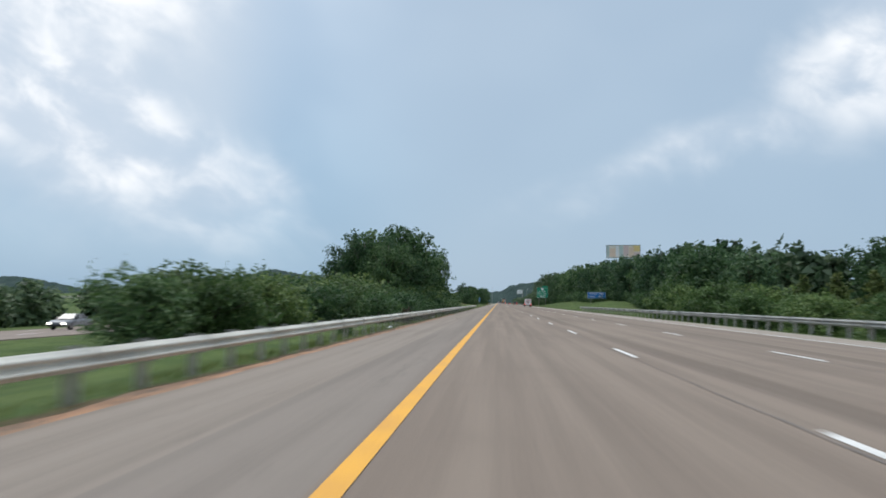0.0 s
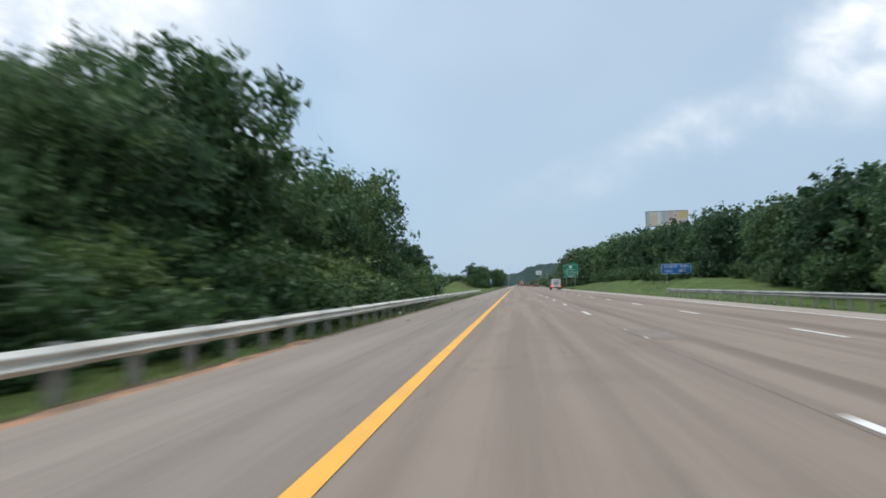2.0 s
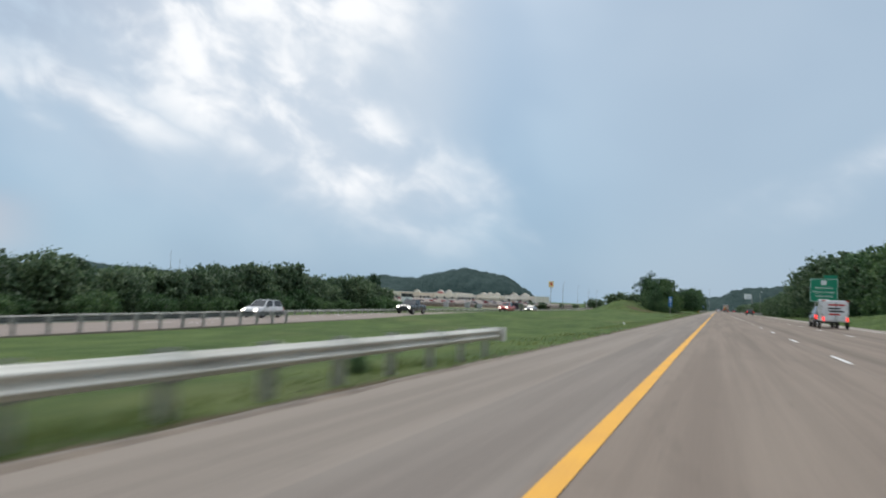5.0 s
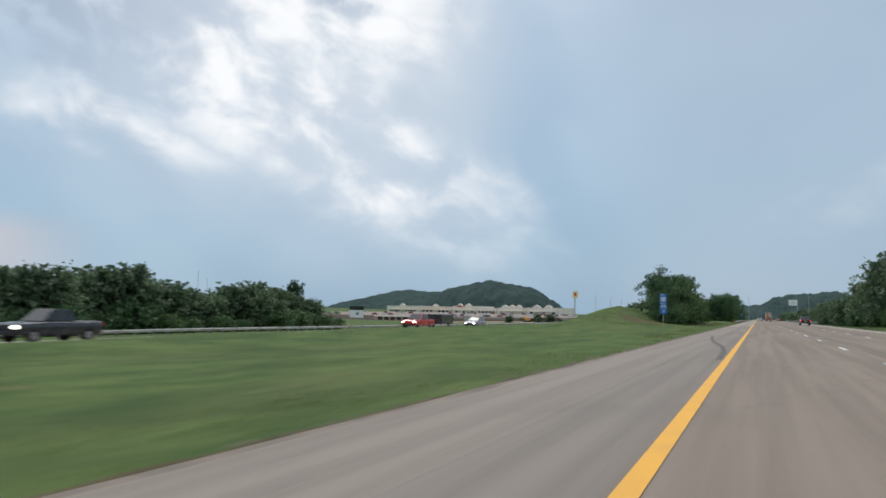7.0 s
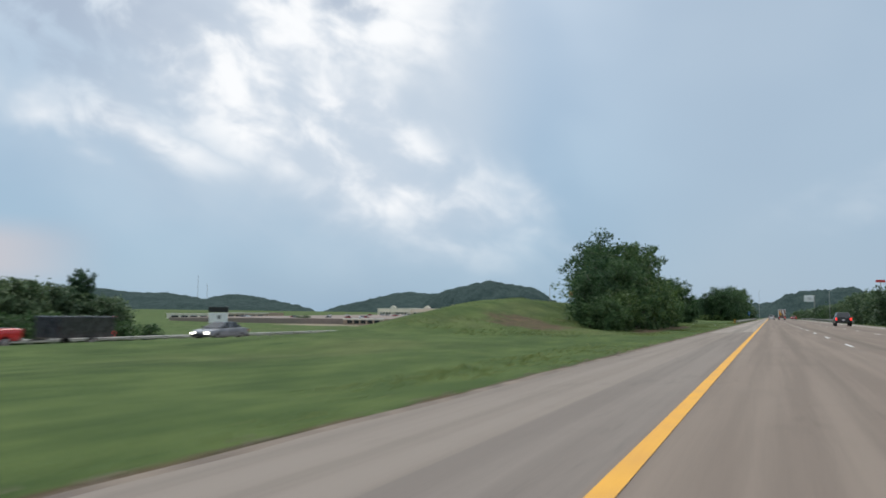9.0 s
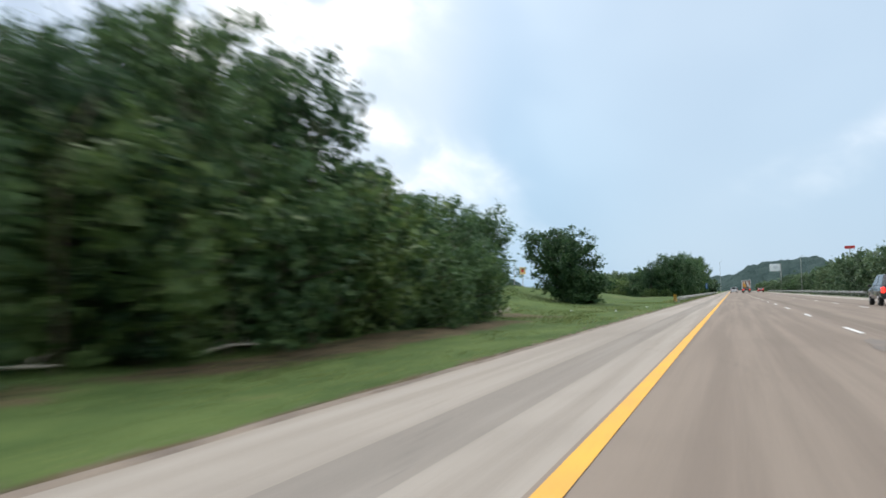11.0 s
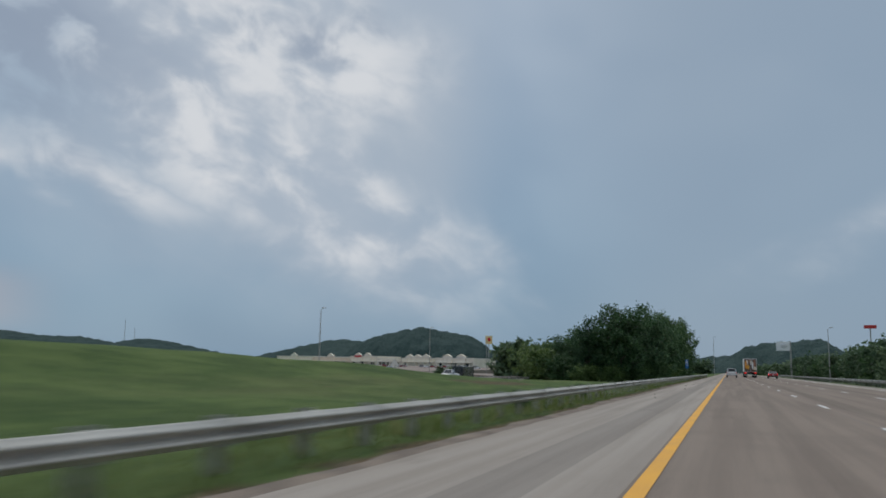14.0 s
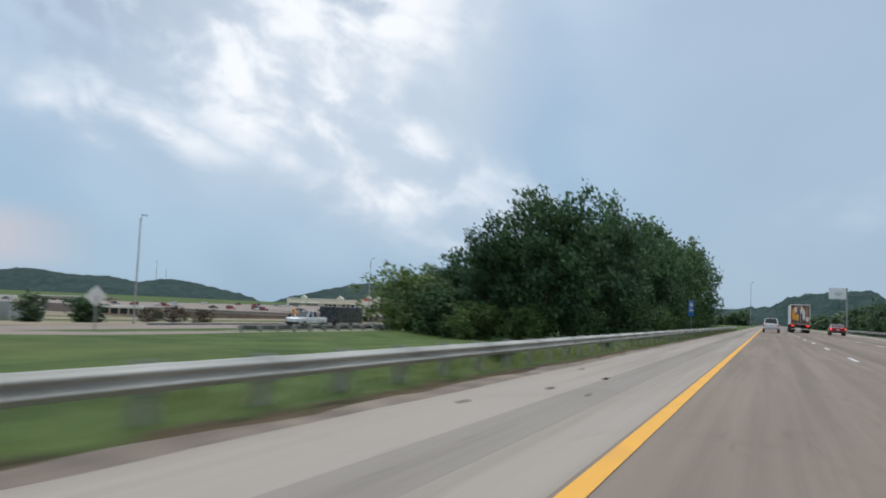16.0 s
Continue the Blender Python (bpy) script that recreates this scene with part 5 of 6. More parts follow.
def vehicle(kind, x, y, z, turn, colour, label, lights="tail"):
    """A road vehicle whose front points along +y before the turn; y gives its rear end."""
    spec = {
        # length, half width, body sections (y, bottom, top, half width), cabin (y0, y1, y2, y3, base, top), wheel radius, axles
        "pickup": (5.8, 1.0, [(0, 0.62, 1.12, 0.94), (0.1, 0.52, 1.18, 1.0), (1.9, 0.42, 1.18, 1.0), (3.9, 0.40, 1.18, 1.0), (4.2, 0.42, 1.16, 1.0), (5.5, 0.45, 1.10, 0.96), (5.75, 0.55, 0.98, 0.86)],
                   (1.85, 2.1, 3.3, 4.15, 1.15, 1.86), 0.40, (1.05, 4.75)),
        "suv": (4.7, 0.93, [(0, 0.55, 0.98, 0.84), (0.12, 0.42, 1.06, 0.92), (1.6, 0.36, 1.08, 0.93), (3.2, 0.36, 1.06, 0.93), (4.3, 0.40, 0.96, 0.90), (4.65, 0.50, 0.82, 0.78)],
                (0.06, 0.45, 2.6, 3.4, 1.04, 1.70), 0.35, (0.9, 3.75)),
        "sedan": (4.8, 0.91, [(0, 0.50, 0.90, 0.82), (0.14, 0.36, 0.98, 0.90), (1.2, 0.32, 1.00, 0.91), (3.3, 0.32, 0.95, 0.91), (4.4, 0.36, 0.84, 0.88), (4.75, 0.46, 0.70, 0.76)],
                  (0.6, 1.35, 2.5, 3.5, 0.96, 1.44), 0.33, (0.95, 3.8)),
    }[kind]
    length, hw, secs, cab, r, axles = spec
    t = thing(kind if kind != "suv" else "sport_utility_car", (x, y, z), label, {"pickup": "pickup truck", "suv": "car", "sedan": "car"}[kind], turn=turn)
    bm = loft([body_ring(*s) for s in secs])
    bmesh.ops.bevel(bm, geom=[e for e in bm.edges if e.calc_face_angle(0) > 0.9], offset=0.03, segments=2, affect="EDGES")
    part("body", bm, colour, t)
    y0, y1, y2, y3, zb, zt = cab
    wb, wt = hw - 0.10, hw - 0.27
    ring = lambda yy, zz, w: [(-w, yy, zz), (w, yy, zz)]
    bm = bmesh.new()
    v = [bm.verts.new(p) for p in ((-wb, y0, zb), (wb, y0, zb), (wb, y3, zb), (-wb, y3, zb), (-wt, y1, zt), (wt, y1, zt), (wt, y2, zt), (-wt, y2, zt))]
    for f in ((0, 1, 5, 4), (1, 2, 6, 5), (2, 3, 7, 6), (3, 0, 4, 7), (4, 5, 6, 7), (3, 2, 1, 0)):
        bm.faces.new([v[i] for i in f])
    bmesh.ops.recalc_face_normals(bm, faces=bm.faces)
    bmesh.ops.bevel(bm, geom=list(bm.edges), offset=0.05, segments=2, affect="EDGES")
    part("cabin", bm, colour, t)

    def pane(name, a, b, c, d, inset=0.1, lift=0.012):
        a, b, c, d = map(Vector, (a, b, c, d))
        mid = (a + b + c + d) / 4
        nrm = (b - a).cross(d - a).normalized() * lift
        pts = [p + (mid - p) * inset + nrm for p in (a, b, c, d)]
        back = [p - nrm * 1.6 for p in pts]
        part(name, mesh_from(name, pts + back, [(0, 1, 2, 3), (4, 5, 1, 0), (5, 6, 2, 1), (6, 7, 3, 2), (7, 4, 0, 3)]), M_GLASS, t, "dark tinted glass")

    pane("rear_window", (-wb, y0, zb), (wb, y0, zb), (wt, y1, zt), (-wt, y1, zt), 0.16)
    pane("windscreen", (wb, y3, zb), (-wb, y3, zb), (-wt, y2, zt), (wt, y2, zt), 0.12)
    ym = (y1 + y2) / 2 + 0.1
    for s in (1, -1):
        q = [((s * wb, y0 + 0.1, zb), (s * wb, ym + 0.1, zb), (s * wt, ym, zt), (s * wt, y1, zt)), ((s * wb, ym + 0.15, zb), (s * wb, y3, zb), (s * wt, y2, zt), (s * wt, ym + 0.05, zt))]
        for a, b, c, d in q:
            pane("side_window", *((a, b, c, d) if s > 0 else (b, a, d, c)), 0.14)
        for ay in axles:
            wheel_parts(t, s * (hw - 0.12), ay, r, 0.24)
        zl = secs[1][2] - 0.2
        box_part("tail_lamp", (s * (hw - 0.12), 0.03, zl), (0.16, 0.12, 0.30 if kind != "sedan" else 0.16), M_TAIL if lights == "tail" else M_RED, t, "red tail lamp", 0.02)
        box_part("headlamp", (s * (hw - 0.28), length - 0.12, secs[-1][2] - 0.1), (0.32, 0.22, 0.15), M_HEAD if lights == "head" else M_LAMP_GLASS, t, "headlamp", 0.03)
        box_part("door_mirror", (s * (hw + 0.07), y3 - 0.35, zb + 0.06), (0.18, 0.12, 0.14), M_BLACK, t, "black door mirror", 0.03)
    box_part("rear_bumper", (0, -0.03, secs[0][1] - 0.08), (hw * 1.8, 0.18, 0.2), M_CHROME if kind == "pickup" else M_BLACK, t, "", 0.03)
    box_part("front_bumper", (0, length - 0.1, secs[-1][1] - 0.02), (hw * 1.7, 0.2, 0.22), M_BLACK, t, "", 0.03)
    box_part("number_plate", (0, -0.03, secs[0][1] + (0.0 if kind == "pickup" else 0.22)), (0.3, 0.03 if kind != "pickup" else 0.2, 0.15), M_SIGN_WHITE, t, "plain pale plate")
    if kind == "pickup":
        box_part("tailgate", (0, -0.012, 0.92), (hw * 1.5, 0.03, 0.42), colour, t, "", 0.01)
        box_part("bed_liner", (0, 1.0, 1.20), (hw * 1.55, 1.6, 0.02), M_BLACK, t, "black bed liner")
    return t


WHITE = car_paint("white_car_paint", (0.72, 0.72, 0.72))
RED = car_paint("dark_red_car_paint", (0.30, 0.015, 0.018))
BRIGHT_RED = car_paint("red_car_paint", (0.50, 0.02, 0.02))
DARK = car_paint("charcoal_car_paint", (0.03, 0.033, 0.038))
GREY = car_paint("grey_car_paint", (0.22, 0.23, 0.25))
vehicle("pickup", 1.5, 597, 0.012, 0, WHITE, "white pickup truck with dark rear bumper on the highway", "off")
vehicle("sedan", 9.2, 598, 0.01, 0, RED, "dark red sedan with glowing tail lamps")
vehicle("suv", 9.2, 225, 0.01, 0, DARK, "dark sport utility car towing a small white trailer")
vehicle("suv", 9.3, 385, 0.01, 0, DARK, "dark grey sport utility car with red tail lamps")
for kind, x, y, colour, label in (("suv", -40, 223, WHITE, "white sport utility car on the opposite carriageway"), ("pickup", -36, 252, DARK, "dark pickup truck with headlamps on"),
                                  ("sedan", -38, 72, GREY, "grey car with headlamps on across the median"), ("pickup", -38, 308, BRIGHT_RED, "bright red pickup truck pulling a dark box trailer"),
                                  ("sedan", -38, 328.5, GREY, "silver-grey car on the opposite carriageway")):
    vehicle(kind, x, y, opposite_z(x, y), 180, colour, label, "head")
vehicle("pickup", -47, 567.5, lerp_table(OPPOSITE, 565) - 0.03, 180, WHITE, "white pickup truck pulling a black box trailer", "off")


def box_trailer(x, y, z, turn, size, colour, label, doors=True):
    w, l, h = size
    t = thing("trailer", (x, y, z), label, "trailer", turn=turn)
    box_part("cargo_box", (0, l / 2, 0.55 + h / 2), (w, l, h), colour, t, "", 0.07)
    for s in (-1, 1):
        wheel_parts(t, s * (w / 2 + 0.06), l * 0.45, 0.30, 0.2)
        box_part("fender", (s * (w / 2 + 0.07), l * 0.45, 0.66), (0.22, 0.8, 0.06), colour, t, "", 0.02)
        box_part("tail_lamp", (s * (w / 2 - 0.1), -0.02, 0.75), (0.12, 0.05, 0.3), M_TAIL, t, "red tail lamp", 0.01)
        if doors:
            box_part("rear_door", (s * w * 0.24, -0.02, 0.55 + h / 2), (w * 0.44, 0.03, h * 0.86), colour, t, "", 0.01)
            box_part("hinge", (s * (w / 2 - 0.06), -0.04, 0.55 + h * 0.3), (0.06, 0.03, 0.2), M_CHROME, t)
    box_part("lock_bar", (0.05, -0.05, 0.55 + h / 2), (0.04, 0.03, h * 0.85), M_CHROME, t, "steel lock bar")
    for k, (bw, bz, bmat) in enumerate(((0.62, 0.78, M_RED), (0.46, 0.62, M_BLACK), (0.56, 0.48, M_BLACK), (0.4, 0.34, M_RED))):
        box_part("wording_bar", (w * 0.04 * (-1) ** k, -0.045, 0.55 + h * bz), (w * bw, 0.008, h * 0.07), bmat, t, "line of wording too small to read")
    for s in (-1, 1):
        box_part("marker_lamp", (s * (w / 2 - 0.1), -0.03, 0.5 + h), (0.14, 0.05, 0.1), M_RED, t, "small red marker lamp", 0.01)
    bm = bmesh.new()
    add_box(bm, (0, l + 0.55, 0.5), (0.08, 1.2, 0.08))
    part("tow_bar", bm, M_BLACK, t)
    return t


box_trailer(9.2, 220.5, 0.01, 0, (1.8, 2.7, 1.6), WHITE, "small white enclosed cargo trailer towed by a dark car")
box_trailer(-38, 314.6, opposite_z(-38, 314), 180, (2.0, 4.2, 1.3), DARK, "dark enclosed box trailer behind a red pickup")
box_trailer(-47, 575.8, lerp_table(OPPOSITE, 574) - 0.03, 180, (2.3, 6.5, 1.9), DARK, "black enclosed box trailer behind a white pickup")


M_BROWN = paint("brown_print", (0.13, 0.075, 0.05), 0.4)


def semi_truck(x, y):
    t = thing("semi_truck", (x, y, 0.012), "silver trailer truck with a brown food picture on its rear doors", "truck")
    box_part("trailer_box", (0, 7.0, 2.65), (2.55, 14.0, 2.85), M_SIGN_WHITE, t, "pale trailer body", 0.04)
    for s in (-1, 1):
        box_part("rear_door", (s * 0.62, -0.02, 2.65), (1.2, 0.04, 2.7), M_BROWN, t, "dark brown printed rear door", 0.01)
        box_part("lock_bar", (s * 0.28, -0.06, 2.6), (0.045, 0.04, 2.7), M_CHROME, t)
        box_part("corner_post", (s * 1.25, -0.03, 2.65), (0.08, 0.08, 2.85), M_SIGN_WHITE, t, "", 0.01)
        box_part("tail_lamp", (s * 1.0, -0.08, 1.02), (0.34, 0.06, 0.16), M_TAIL, t, "red tail lamp", 0.02)
        box_part("mud_flap", (s * 0.95, 0.9, 0.55), (0.6, 0.02, 0.6), M_BLACK, t)
        for ay in (1.7, 3.0, 13.6, 14.9, 18.6):
            wheel_parts(t, s * 1.0, ay, 0.5, 0.5)
    # picture on the doors, as plain rounded shapes
    for px, pz, sx, sz, mt in ((-0.85, 2.7, 0.5, 1.8, M_ORANGE), (-0.62, 3.3, 0.4, 0.9, M_WALL2), (-0.4, 2.2, 0.45, 1.0, M_AMBER), (0.2, 3.3, 0.5, 1.0, M_WALL2), (0.45, 2.6, 0.35, 1.6, M_SIGN_WHITE), (0.85, 3.0, 0.45, 1.7, M_BRICKY), (0.9, 2.0, 0.5, 0.8, M_WALL), (-0.2, 3.6, 0.7, 0.5, M_BRICKY)):
        bm = bmesh.new()
        bmesh.ops.create_uvsphere(bm, u_segments=12, v_segments=8, radius=0.5)
        bmesh.ops.scale(bm, vec=(sx, 0.02, sz), verts=bm.verts)
        bmesh.ops.translate(bm, vec=(px, -0.045, pz), verts=bm.verts)
        part("picture_patch", bm, mt, t)
    box_part("under_ride_bar", (0, 0.0, 0.55), (2.3, 0.12, 0.12), M_STEEL, t, "steel under-ride bar")
    box_part("header", (0, -0.03, 4.03), (2.5, 0.08, 0.12), M_SIGN_WHITE, t)
    box_part("chassis", (0, 9.5, 1.0), (1.0, 18.0, 0.3), M_BLACK, t, "black steel chassis")
    bm = bmesh.new()
    add_box(bm, (0, 16.2, 2.2), (2.4, 2.4, 2.6), 0.15), add_box(bm, (0, 18.3, 1.5), (2.1, 2.2, 1.3), 0.2)
    part("cab", bm, BRIGHT_RED, t, "red tractor cab")
    part("windscreen", mesh_from("windscreen", [(-1.0, 17.42, 2.3), (1.0, 17.42, 2.3), (1.0, 17.42, 3.2), (-1.0, 17.42, 3.2)], [(0, 1, 2, 3)]), M_GLASS, t, "dark glass")


semi_truck(5.4, 612)

# ---- shops, parking lots and far buildings ----


def shop(x, y, w, d, h, wall, label, sign=None, gables=0, windows=4, canopy=True, floor=1.2):
    g = ground_z(x, y)
    t = thing("shop", (x, y, g), label, "building", "shopping centre", turn=-26.3 if y > 1050 else 0.0)
    base = floor - g
    box_part("wall", (0, d / 2, (base + h) / 2), (w, d, base + h), wall, t, "", 0.1)
    box_part("roof", (0, d / 2, base + h + 0.12), (w - 0.8, d - 0.8, 0.2), M_ROOF, t, "grey flat roof")
    box_part("parapet", (0, -0.1, base + h - 0.3), (w + 0.4, 0.5, 0.9), M_WALL2, t, "pale parapet band", 0.05)
    if canopy:
        box_part("canopy", (0, -1.1, base + 3.4), (w * 0.9, 2.0, 0.35), M_WALL2, t, "pale canopy", 0.05)
    for i in range(windows):
        wx = -w * 0.42 + w * 0.84 * (i + 0.5) / windows
        win = box_part("window", (wx, -0.03, base + 1.7), (w * 0.62 / windows, 0.08, 2.4), M_GLASS, t, "dark shopfront glass")
        box_part("frame", (wx, -0.06, base + 2.95), (w * 0.66 / windows, 0.12, 0.15), M_SIGN_BACK, win)
        if canopy:
            box_part("column", (wx + w * 0.42 / windows, -1.8, base + 1.7), (0.6, 0.6, 3.4), M_WALL2, t, "", 0.05)
    for i in range(gables):
        gx = -w * 0.36 + w * 0.72 * (i + 0.5) / gables
        gw = min(11.0, w * 0.24)
        box_part("raised_front", (gx, 0.0, base + h * 0.5 + 0.6), (gw, 1.4, h + 1.2), wall, t, "raised facade block", 0.05)
        top = base + h + 1.2
        vs = [(gx + sx * (gw / 2 + 0.5), sy, top) for sy in (-1.0, 0.9) for sx in (-1, 1)] + [(gx, sy, top + gw * 0.22) for sy in (-1.0, 0.9)]
        part("gable", mesh_from("gable", vs, [(0, 1, 4), (3, 2, 5), (0, 4, 5, 2), (1, 3, 5, 4), (0, 2, 3, 1)]), M_CREAM, t, "pale pointed gable")
        box_part("cornice", (gx, -0.75, top - 0.25), (gw + 0.6, 0.25, 0.4), M_SIGN_WHITE, t, "white cornice", 0.03)
    if sign:
        box_part("sign_band", (-w * 0.18, -0.9, base + h - 0.2), (w * 0.26, 0.3, 1.9), sign, t, "coloured shop sign without legible wording", 0.05)
    return t


def shop_at(along, *args):
    """A shop on the line of the shopping centre, so many metres from its near end."""
    return shop(-207 - 0.8963 * along, 1082 + 0.4434 * along, *args)


shop_at(276, 70, 30, 8.2, M_CREAM, "long cream shop building with a flat parapet", None, 1, 9)
shop_at(207, 66, 30, 7.6, M_WALL, "tan superstore wall with a shallow gable", None, 1, 7)
shop_at(152, 42, 32, 8.6, M_CREAM, "cream gabled superstore entrance with a red sign", M_RED, 2, 5)
shop_at(112, 36, 26, 6.2, M_WALL2, "low pale shop under a canopy", None, 0, 5)
shop_at(70, 46, 28, 7.0, M_CREAM, "cream row of shops with small gables", None, 3, 7)
shop_at(22, 48, 28, 7.4, M_WALL2, "pale corner shops with raised gables", None, 2, 6)
shop(-470, 905, 60, 26, 5.0, M_DUN, "low brown retail building", None, 0, 6, False, -3.0)
shop(-246, 735, 30, 16, 3.6, M_DUN, "low dun-brown roadside building", None, 0, 5, False, -5.4)
shop(-470, 830, 50, 22, 4.6, M_WALL2, "grey low warehouse beyond the ramp", None, 0, 4, False, -3.6)


def tall_billboard(x, y, turn):
    g = ground_z(x, y)
    t = thing("billboard", (x, y, g), "tall advertising billboard with a faded colourful picture above the treetops", "billboard", turn=turn)
    top, w, h = 27.1 - g, 14.6, 5.4
    box_part("panel", (0, 0, top - h / 2), (w, 0.35, h), M_WALL2, t, "pale picture panel", 0.03)
    for s in (-1, 1):
        box_part("frame_rail", (0, -0.2, top - h / 2 + s * h / 2), (w + 0.2, 0.12, 0.16), M_STEEL_DULL, t, "dull steel edge")
        box_part("frame_rail", (s * w / 2, -0.2, top - h / 2), (0.16, 0.12, h), M_STEEL_DULL, t, "dull steel edge")
    for name, px, pz, sx, sz, mt in (("picture_field", -6.6, 0.0, 1.2, 5.0, M_TEAL), ("picture_field", -4.6, -0.6, 2.6, 3.8, M_PEACH), ("picture_field", -2.6, 0.2, 1.2, 4.6, M_SIGN_WHITE), ("picture_field", -0.9, 0.0, 1.6, 5.0, M_TEAL),
                                     ("picture_field", 1.2, 0.3, 2.2, 4.4, M_BLUSH), ("picture_field", 3.6, -0.4, 2.2, 4.2, M_PEACH), ("picture_field", 5.7, 1.2, 2.8, 2.6, M_PALE_YELLOW), ("picture_field", 5.7, -1.5, 2.8, 2.2, M_BLUSH)):
        bm = bmesh.new()
        add_box(bm, (px, -0.19, top - h / 2 + pz), (sx, 0.03, sz), 0.012)
        part(name, bm, mt, t)
    bm = bmesh.new()
    add_cyl(bm, (0, 0.5, -0.4), (0, 0.5, top - h * 0.4), 0.55, 0.5, 16)
    part("column", bm, M_POST, t, "round steel column")
    for s in (-1, 0, 1):
        box_part("brace", (s * 4.6, 0.32, top - h / 2), (0.2, 0.3, h * 0.95), M_POST, t)
    box_part("catwalk", (0, -0.6, top - h - 0.2), (w, 0.9, 0.08), M_POST, t, "narrow steel catwalk")


M_TEAL = paint("faded_teal_print", (0.52, 0.60, 0.57), 0.6)
M_PEACH = paint("faded_orange_print", (0.80, 0.62, 0.47), 0.6)
M_BLUSH = paint("faded_pink_print", (0.72, 0.55, 0.52), 0.6)
tall_billboard(55.6, 349.5, -14)


def far_house(x, y, w, h, wall, label):
    t = thing("building", (x, y, 4), label, "building", "buildings at the foot of the hill")
    box_part("wall", (0, 8, h / 2), (w, 16, h), wall, t, "", 0.1)
    box_part("roof", (0, 8, h + 0.4), (w + 1, 17, 0.9), M_BRICKY, t, "red-brown roof", 0.1)
    for i in range(5):
        box_part("window", (-w * 0.4 + w * 0.2 * i, -0.03, h * 0.55), (w * 0.1, 0.1, h * 0.3), M_GLASS, t, "dark window")


far_house(78, 1210, 36, 8, M_BRICKY, "brick building with a red-brown roof below the hill")

lot_rng = random.Random(8)
lot_colours = [WHITE, GREY, DARK, RED, WHITE]
protos = []
for i, c in enumerate(lot_colours):
    k = "suv" if i % 2 else "sedan"
    x, y = -210 - 30 * i, 985
    protos.append(vehicle(k, x, y, ground_z(x, y) + 0.02, lot_rng.uniform(0, 360), c, "parked car on the shopping centre lot", "off"))
    tagged(protos[-1], group="cars on the parking lot")


def lot_z(y):
    return -1.9 + 2.8 * (y - 760) / 326


for i in range(70):
    x, y = -165 - lot_rng.uniform(0, 225), lot_rng.choice((790, 800, 830, 930, 960, 985, 1010, 1030))
    copy_thing(lot_rng.choice(protos), pose(x, y, lot_z(y) + 0.02, 0, 0, lot_rng.choice((88, 92, 268, 272))))
for p in protos:
    p.location.z = lot_z(985) + 0.02
LOT = [(-430, 760.5), (-146, 760.5), (-146, 1046), (-430, 1186)]
lot = mesh_from("lot", [(x, y, lot_z(y)) for x, y in LOT] + [(x, y, -8) for x, y in LOT], [(0, 1, 2, 3), (0, 4, 5, 1), (1, 5, 6, 2), (2, 6, 7, 3), (3, 7, 4, 0)])
structure("parking_lot", lot, M_OPP, "pale parking lot in front of the shops", "parking lot")


# ---- bare ground beyond the ramp ----
M_TAN = surface("tan_gravel", (0.15, 0.125, 0.075), (0.29, 0.225, 0.155), 0.92, 0, 0.08, 1.2, 0.4, 0.05)


def land_sheet(name, x0, x1, y0, y1, step, material, label, category, lift=0.05):
    """A sheet that follows the land, with an uneven outline sunk at its rim."""
    nx, ny = int((x1 - x0) / step), int((y1 - y0) / step)
    vs, fs = [], []
    for j in range(ny + 1):
        for i in range(nx + 1):
            x, y = x0 + (x1 - x0) * i / nx, y0 + (y1 - y0) * j / ny
            rim = i in (0, nx) or j in (0, ny)
            x += noise.noise((y * 0.3 / step, i, 1.0)) * step * 0.35
            y += noise.noise((x * 0.3 / step, j, 5.0)) * step * 0.35
            vs.append((x, y, ground_z(x, y) + (-0.3 if rim else lift)))
    for j in range(ny):
        for i in range(nx):
            k = j * (nx + 1) + i
            fs.append((k, k + 1, k + nx + 2, k + nx + 1))
    return structure(name, mesh_from(name, vs, fs, True), material, label, category)


land_sheet("gravel_yard", -330, -59, 505, 900, 8, M_TAN, "tan gravel yard beyond the ramp", "ground")


M_RETAIN = surface("brown_block_wall", (0.20, 0.135, 0.10), (0.29, 0.205, 0.155), 0.9, 0, 0.4, 6, 0.3, 0.02)


def retaining_wall(x0, x1, y, h):
    t = thing("retaining_wall", (x0, y, ground_z(x0, y) - 0.5), "long red-brown retaining wall below the parking lot", "wall", kind="structure")
    n = int((x1 - x0) / 6)
    for i in range(n):
        box_part("panel", (6 * i + 3, 0.02 * (i % 2), h / 2), (5.94, 0.6, h + 0.06 * (i % 3)), M_RETAIN, t, "", 0.03)
        box_part("coping", (6 * i + 3, -0.05, h + 0.2), (5.97, 0.8, 0.22), M_CONCRETE, t, "pale coping")


retaining_wall(-242, -164, 759.8, 3.2)

# ---- grass, weeds and gravel by the road ----


